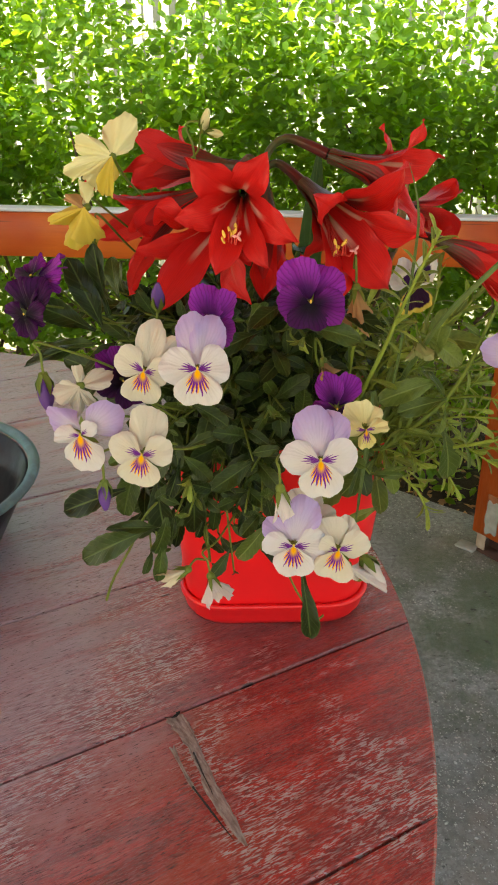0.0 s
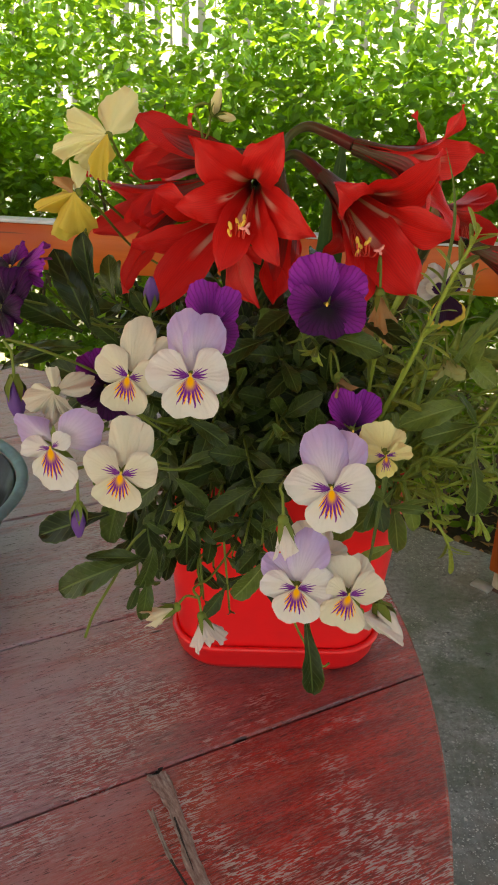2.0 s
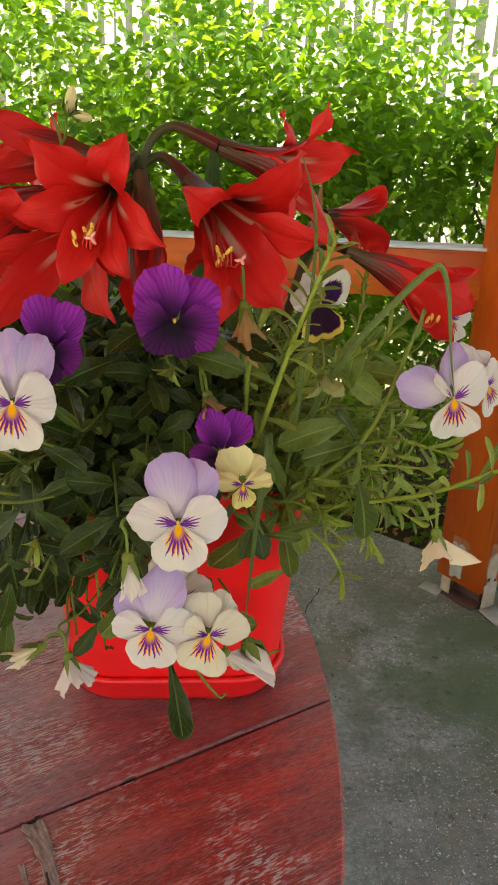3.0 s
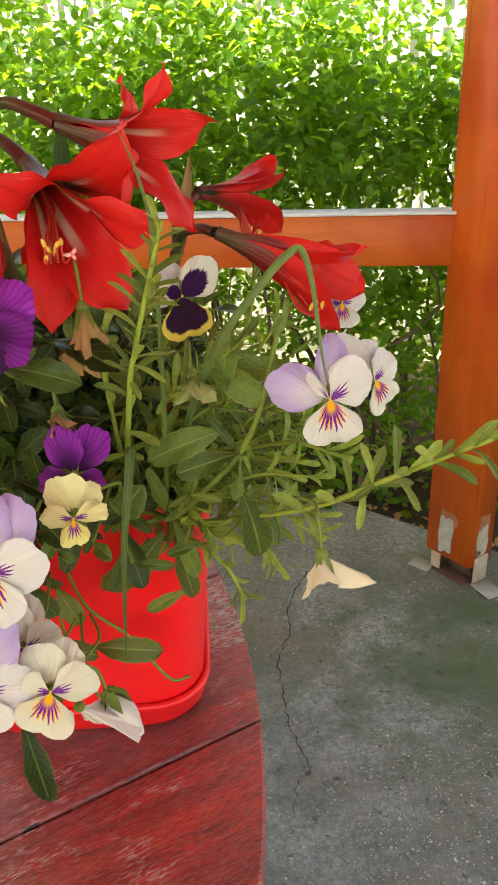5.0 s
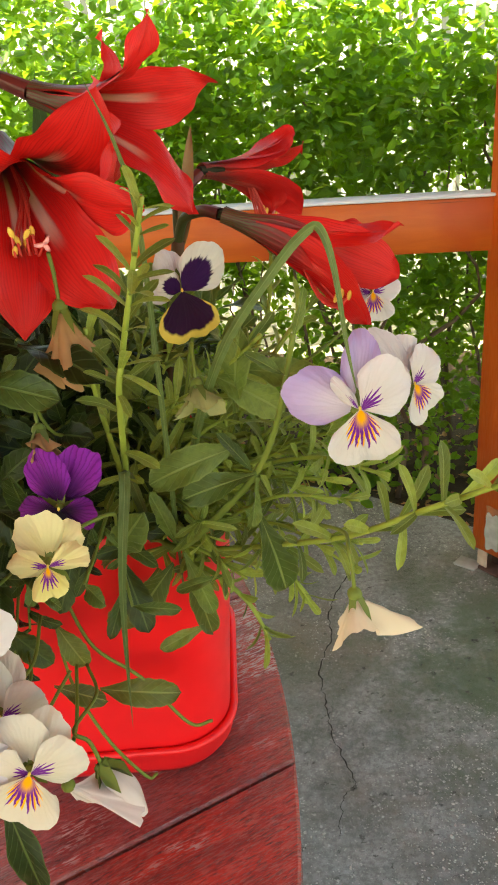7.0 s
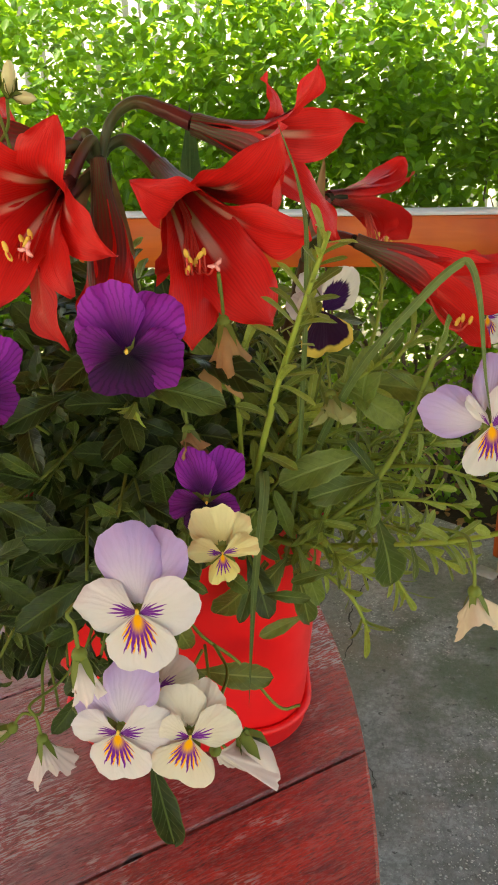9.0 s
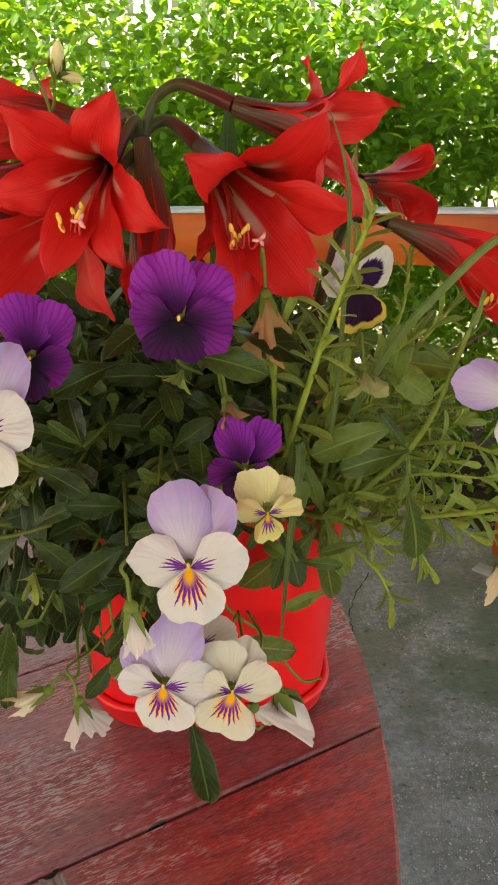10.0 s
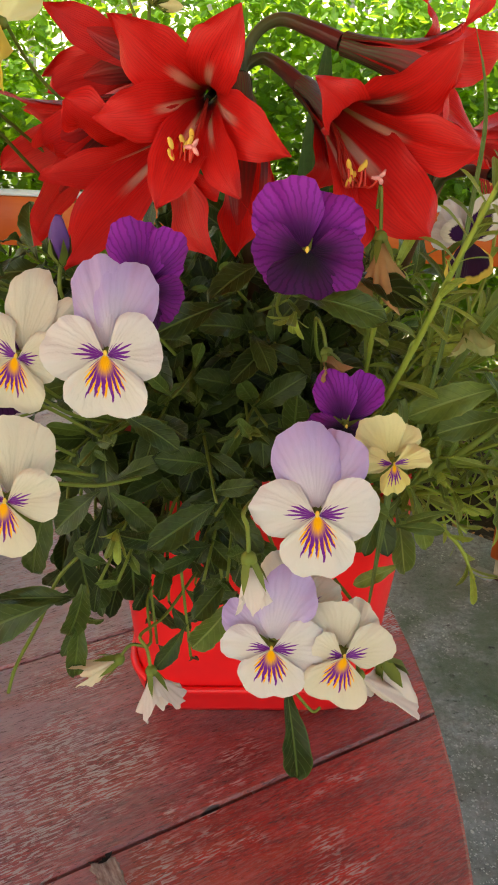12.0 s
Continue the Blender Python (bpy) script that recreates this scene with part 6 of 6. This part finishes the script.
# single large leaves that hang out of the bush: base, direction, normal, scale
for pl, p, d, nn, s, k in (
    (p1, (-0.072, 0.615, 0.975), (-1.0, -0.15, -0.27), (0.0, -0.75, 0.65), 1.08, 0),
    (p1, (-0.060, 0.615, 0.938), (-1.0, -0.15, -0.38), (0.0, -0.8, 0.6), 1.10, 3),
    (p1, (-0.046, 0.610, 0.945), (-1.0, -0.2, 0.10), (0.0, -0.5, 0.85), 0.8, 5),
    (p1, (-0.044, 0.605, 0.940), (-0.1, -0.2, -1.0), (0.3, -0.9, 0.1), 0.85, 6),
    (p3, (0.056, 0.615, 1.104), (1.0, -0.35, -0.02), (0.1, -0.75, 0.65), 0.80, 3),
    (p3, (0.030, 0.615, 1.100), (-0.8, -0.4, -0.2), (0.1, -0.7, 0.7), 0.75, 0),
    (p4, (-0.092, 0.645, 1.084), (-0.95, -0.15, -0.30), (0.0, -0.6, 0.8), 1.1, 5),
    (p4, (-0.092, 0.645, 1.090), (-0.85, -0.15, 0.50), (0.3, -0.85, 0.5), 1.0, 0),
    (p4, (-0.088, 0.650, 1.092), (-0.35, -0.15, 1.0), (0.3, -0.95, 0.2), 1.0, 3),
    (p4, (-0.090, 0.640, 1.082), (-1.0, -0.2, 0.05), (0.0, -0.5, 0.9), 0.9, 6),
    (p4, (-0.082, 0.650, 1.100), (-0.15, -0.2, 1.0), (-0.4, -0.9, 0.2), 1.05, 5),
    (p4, (-0.080, 0.655, 1.110), (-0.7, -0.2, 0.75), (0.2, -0.8, 0.6), 0.95, 1),
    (p1, (-0.040, 0.600, 0.960), (-0.15, -0.2, -1.0), (0.5, -0.8, 0.1), 0.85, 1),
    (p1, (0.060, 0.556, 0.940), (0.16, -0.10, -1.0), (0.35, -1.0, 0.05), 1.05, 5),
    (p2, (0.111, 0.700, 0.955), (-0.55, -0.1, -0.85), (0.3, -0.95, 0.1), 1.1, 3),
    (p2, (0.127, 0.700, 0.960), (0.22, -0.1, -1.0), (0.2, -1.0, 0.1), 1.15, 6),
    (p2, (0.064, 0.700, 0.870), (1.0, -0.25, 0.03), (0.1, -0.85, 0.5), 0.92, 3),
    (p2, (0.040, 0.690, 0.882), (0.95, -0.3, -0.15), (0.1, -0.8, 0.6), 0.78, 1),
    (p2, (0.046, 0.695, 0.925), (0.5, -0.3, -0.8), (0.3, -0.9, 0.3), 0.85, 1),
    (p2, (0.136, 0.700, 0.916), (-1.0, -0.2, -0.45), (-0.2, -0.9, 0.4), 0.75, 6),
    (p2, (0.035, 0.600, 0.955), (-0.5, -0.3, -0.7), (0.2, -0.9, 0.3), 0.9, 1),
    (p2, (0.090, 0.660, 0.985), (0.4, -0.3, 0.5), (0.3, -0.9, 0.2), 0.95, 0),
    (p1, (-0.033, 0.620, 1.005), (-0.90, -0.2, 0.45), (0.1, -0.7, 0.7), 0.62, 5),
    (p1, (-0.033, 0.618, 1.003), (-0.75, -0.2, -0.55), (0.0, -0.8, 0.6), 0.85, 1),
    (p1, (-0.030, 0.618, 1.000), (-0.25, -0.2, -0.95), (0.4, -0.85, 0.2), 0.75, 6),
    (p1, (-0.028, 0.618, 1.002), (0.80, -0.2, -0.60), (0.0, -0.75, 0.65), 0.72, 1),
    (p1, (-0.030, 0.620, 1.006), (0.85, -0.1, 0.50), (-0.1, -0.75, 0.6), 0.70, 6),
    (p1, (-0.020, 0.615, 1.045), (0.85, -0.2, -0.35), (0.0, -0.7, 0.7), 0.75, 1),
    (p1, (-0.024, 0.640, 0.972), (0.10, -0.2, -1.0), (0.3, -0.9, 0.1), 0.95, 3),
    (p1, (-0.052, 0.640, 0.975), (0.05, -0.2, -1.0), (-0.3, -0.9, 0.2), 1.10, 0),
    (p1, (-0.066, 0.645, 0.985), (-0.35, -0.2, -0.9), (-0.2, -0.9, 0.3), 1.0, 3),
    (p1, (-0.040, 0.650, 0.940), (-0.15, -0.2, -1.0), (0.2, -0.9, 0.2), 0.8, 1),
    (p5, (0.165, 0.655, 1.050), (-0.9, -0.2, -0.2), (0.0, -0.8, 0.6), 0.9, 3),
    (p3, (0.045, 0.630, 1.115), (-0.6, -0.6, -0.1), (0.0, -0.5, 0.9), 0.8, 1),
    (p3, (0.075, 0.640, 1.110), (0.75, -0.5, 0.0), (0.1, -0.5, 0.9), 0.85, 3),
):
    share("leaf", (OLIVE if pl in (p2, p5) else ALL_LEAVES)[k], pl, leaf_matrix(pl, p, d, nn, s))

# pale narrow-leaved sprigs on the open side
p6 = thing("snapdragon_plant", (0.10, 0.82, 0.93), "young plant with pale green narrow leaves on long sprawling stems", "plant")
rs = random.Random(9)
p6b = thing("snapdragon_plant", (0.12, 0.76, 0.93), "bushy young plant with narrow pale green leaves", "plant")
SPR = [
    ([(0.105, 0.76, 0.93), (0.140, 0.71, 0.96), (0.205, 0.63, 1.012), (0.239, 0.580, 1.054), (0.272, 0.535, 1.094)], 26, 1.0),
    ([(0.115, 0.78, 0.93), (0.150, 0.74, 1.01), (0.185, 0.72, 1.075), (0.210, 0.735, 1.100)], 17, 0.9),
    ([(0.115, 0.77, 0.93), (0.150, 0.73, 0.965), (0.185, 0.69, 0.985), (0.222, 0.66, 0.990)], 15, 0.85),
    ([(0.100, 0.75, 0.93), (0.120, 0.71, 1.02), (0.150, 0.68, 1.07), (0.178, 0.665, 1.100)], 15, 0.9),
    ([(0.110, 0.78, 0.93), (0.155, 0.74, 0.99), (0.20, 0.70, 1.02), (0.235, 0.665, 1.025)], 17, 0.9),
    ([(0.105, 0.75, 0.93), (0.135, 0.70, 0.955), (0.160, 0.68, 0.945), (0.172, 0.67, 0.925)], 14, 0.8),
    ([(0.090, 0.75, 0.93), (0.098, 0.70, 1.01), (0.100, 0.66, 1.08), (0.105, 0.64, 1.115)], 14, 0.85),
    ([(0.120, 0.79, 0.93), (0.160, 0.77, 1.03), (0.18, 0.77, 1.08), (0.185, 0.78, 1.12)], 13, 0.9),
    ([(0.110, 0.77, 0.93), (0.145, 0.73, 0.975), (0.178, 0.69, 0.965), (0.195, 0.675, 0.945)], 14, 0.8),
]
sprig(p6, [(0.095, 0.76, 0.93), (0.100, 0.70, 0.99), (0.117, 0.63, 1.083), (0.123, 0.62, 1.108), (0.132, 0.61, 1.139), (0.142, 0.598, 1.172)], 22, 0.84, rs, 0.0019, 0.25, 3)
for pts, n, s in SPR:
    sprig(p6, pts, int(n * 0.72), s, rs)
# short side twigs crowd the open side of the pot
for k in range(50):
    base = Vector((rs.uniform(0.08, 0.155), rs.uniform(0.70, 0.78), rs.uniform(0.95, 1.0)))
    tip = base + Vector((rs.uniform(0.0, 0.085), rs.uniform(-0.075, 0.02), rs.uniform(-0.03, 0.10)))
    mid = base.lerp(tip, 0.5) + Vector((0, 0, 0.012))
    sprig(p6b, [base, mid, tip], 6, rs.uniform(0.7, 1.0), rs, 0.0013)

# a main stem that leans over the rim, with olive leaves at its joints
bough = spline([(0.095, 0.740, 0.950), (0.112, 0.705, 0.972), (0.129, 0.675, 0.984), (0.156, 0.660, 1.015), (0.172, 0.655, 1.036), (0.183, 0.645, 1.065), (0.192, 0.630, 1.110)], 8)
part("stem", tube_bm([p - p5.location for p in bough], [0.0024 - 0.0012 * i / len(bough) for i in range(len(bough))], 8), STEM, p5, "thick yellow-green stem")
for p, d, nn, s, k in (
    ((0.127, 0.673, 0.986), (-0.28, -0.1, 1.0), (0.6, -0.8, 0.1), 0.68, 5),
    ((0.130, 0.673, 0.982), (0.35, -0.1, -1.0), (0.3, -0.95, 0.1), 0.90, 6),
    ((0.124, 0.672, 0.976), (-0.62, -0.1, -0.80), (-0.2, -0.95, 0.2), 0.88, 3),
    ((0.150, 0.660, 0.975), (-1.0, -0.1, -0.25), (0.0, -0.8, 0.6), 0.55, 6),
    ((0.172, 0.653, 1.036), (-1.0, -0.1, -0.22), (0.0, -0.75, 0.65), 0.80, 0),
    ((0.172, 0.653, 1.034), (-0.12, -0.1, -1.0), (0.6, -0.75, 0.1), 0.52, 5),
    ((0.170, 0.652, 1.038), (-0.50, -0.1, 0.80), (0.5, -0.7, 0.3), 0.55, 6),
    ((0.172, 0.655, 1.012), (0.30, -0.1, -0.95), (0.3, -0.95, 0.2), 0.95, 3),
    ((0.150, 0.672, 1.082), (0.75, -0.1, -0.40), (0.0, -0.85, 0.5), 0.85, 3),
    ((0.184, 0.643, 1.068), (0.9, -0.1, 0.4), (0.0, -0.7, 0.7), 0.5, 6),
    ((0.188, 0.636, 1.090), (-0.8, -0.1, 0.6), (0.0, -0.7, 0.7), 0.4, 5),
    ((0.192, 0.630, 1.109), (0.3, -0.1, 1.0), (0.5, -0.8, 0.1), 0.45, 6),
):
    share("leaf", OLIVE[k], p5, leaf_matrix(p5, p, d, nn, s))

# grass blades
grass = thing("grass_tuft", (0.12, 0.72, 0.93), "few long thin grass blades, one folded over", "grass")
strap_leaf(grass, [(0.128, 0.72, 0.93), (0.136, 0.69, 1.02), (0.158, 0.655, 1.092), (0.185, 0.637, 1.135), (0.199, 0.631, 1.151), (0.2045, 0.629, 1.1505), (0.209, 0.626, 1.135), (0.213, 0.622, 1.105), (0.2175, 0.618, 1.082)], 0.0045, BLADE, "blade", 0.35)
strap_leaf(grass, [(0.120, 0.72, 0.93), (0.130, 0.66, 1.04), (0.134, 0.635, 1.15), (0.131, 0.625, 1.185), (0.122, 0.620, 1.212)], 0.0026, BLADE, "blade", 0.35)
strap_leaf(grass, [(0.105, 0.74, 0.94), (0.110, 0.66, 1.035), (0.113, 0.632, 1.040), (0.107, 0.622, 0.99), (0.102, 0.620, 0.912)], 0.0056, BLADE, "blade", 0.35)
# bare trailing stalks
for pts in ([(-0.02, 0.66, 0.97), (-0.058, 0.635, 0.946), (-0.074, 0.635, 0.913), (-0.091, 0.635, 0.880), (-0.098, 0.635, 0.859)],
            [(0.05, 0.71, 0.93), (0.065, 0.700, 0.902), (0.091, 0.700, 0.877), (0.116, 0.700, 0.840), (0.131, 0.700, 0.841)],
            [(0.045, 0.70, 0.90), (0.049, 0.700, 0.869), (0.064, 0.700, 0.827), (0.084, 0.700, 0.796), (0.091, 0.700, 0.798)]):
    q = spline(pts, 6)
    part("stalk", tube_bm([p - p2.location for p in q], 0.0011, 6), STEM, p2)

# broad leaves seen face-on deep in the bush on the open side
rl = random.Random(52)
for k in range(3):
    p = Vector((rl.uniform(0.085, 0.165), rl.uniform(0.675, 0.72), rl.uniform(0.985, 1.085)))
    d = Vector((rl.uniform(-0.8, 0.8), -0.3, rl.uniform(-0.6, 0.8)))
    share("leaf", rl.choice(OLIVE), p5, leaf_matrix(p5, p, d, (rl.uniform(-0.4, 0.4), -0.8, 0.5), rl.uniform(0.8, 1.1)))

# leftover green calyces whose petals have dropped, and young tips, over the front of the bush
STAR = [spatula_me(80 + i, L, 0.0042, b) for i, (L, b) in enumerate(((0.013, 0.3), (0.016, -0.2), (0.011, 0.5)))]


def leafy_tip(plant, p, n, scale, rg, up=(0, -0.5, 1)):
    a = rg.uniform(0, 6.28)
    d = Vector(up).normalized()
    e1 = d.cross(Vector((0.3, 0.9, 0.1))).normalized()
    e2 = d.cross(e1)
    for j in range(n):
        b = a + j * math.tau / n + rg.uniform(-0.3, 0.3)
        out = e1 * math.cos(b) + e2 * math.sin(b)
        share("leaf", rg.choice(STAR), plant, leaf_matrix(plant, p, out * 0.55 + d * rg.uniform(0.5, 1.3), d - out * 0.3, scale * rg.uniform(0.8, 1.2)))


rt = random.Random(23)
for p in ((0.058, 0.608, 1.098), (-0.022, 0.600, 0.992)):
    leafy_tip(p3, p, rt.randint(5, 6), rt.uniform(0.75, 0.95), rt, (rt.uniform(-0.3, 0.3), -0.5, -0.8))
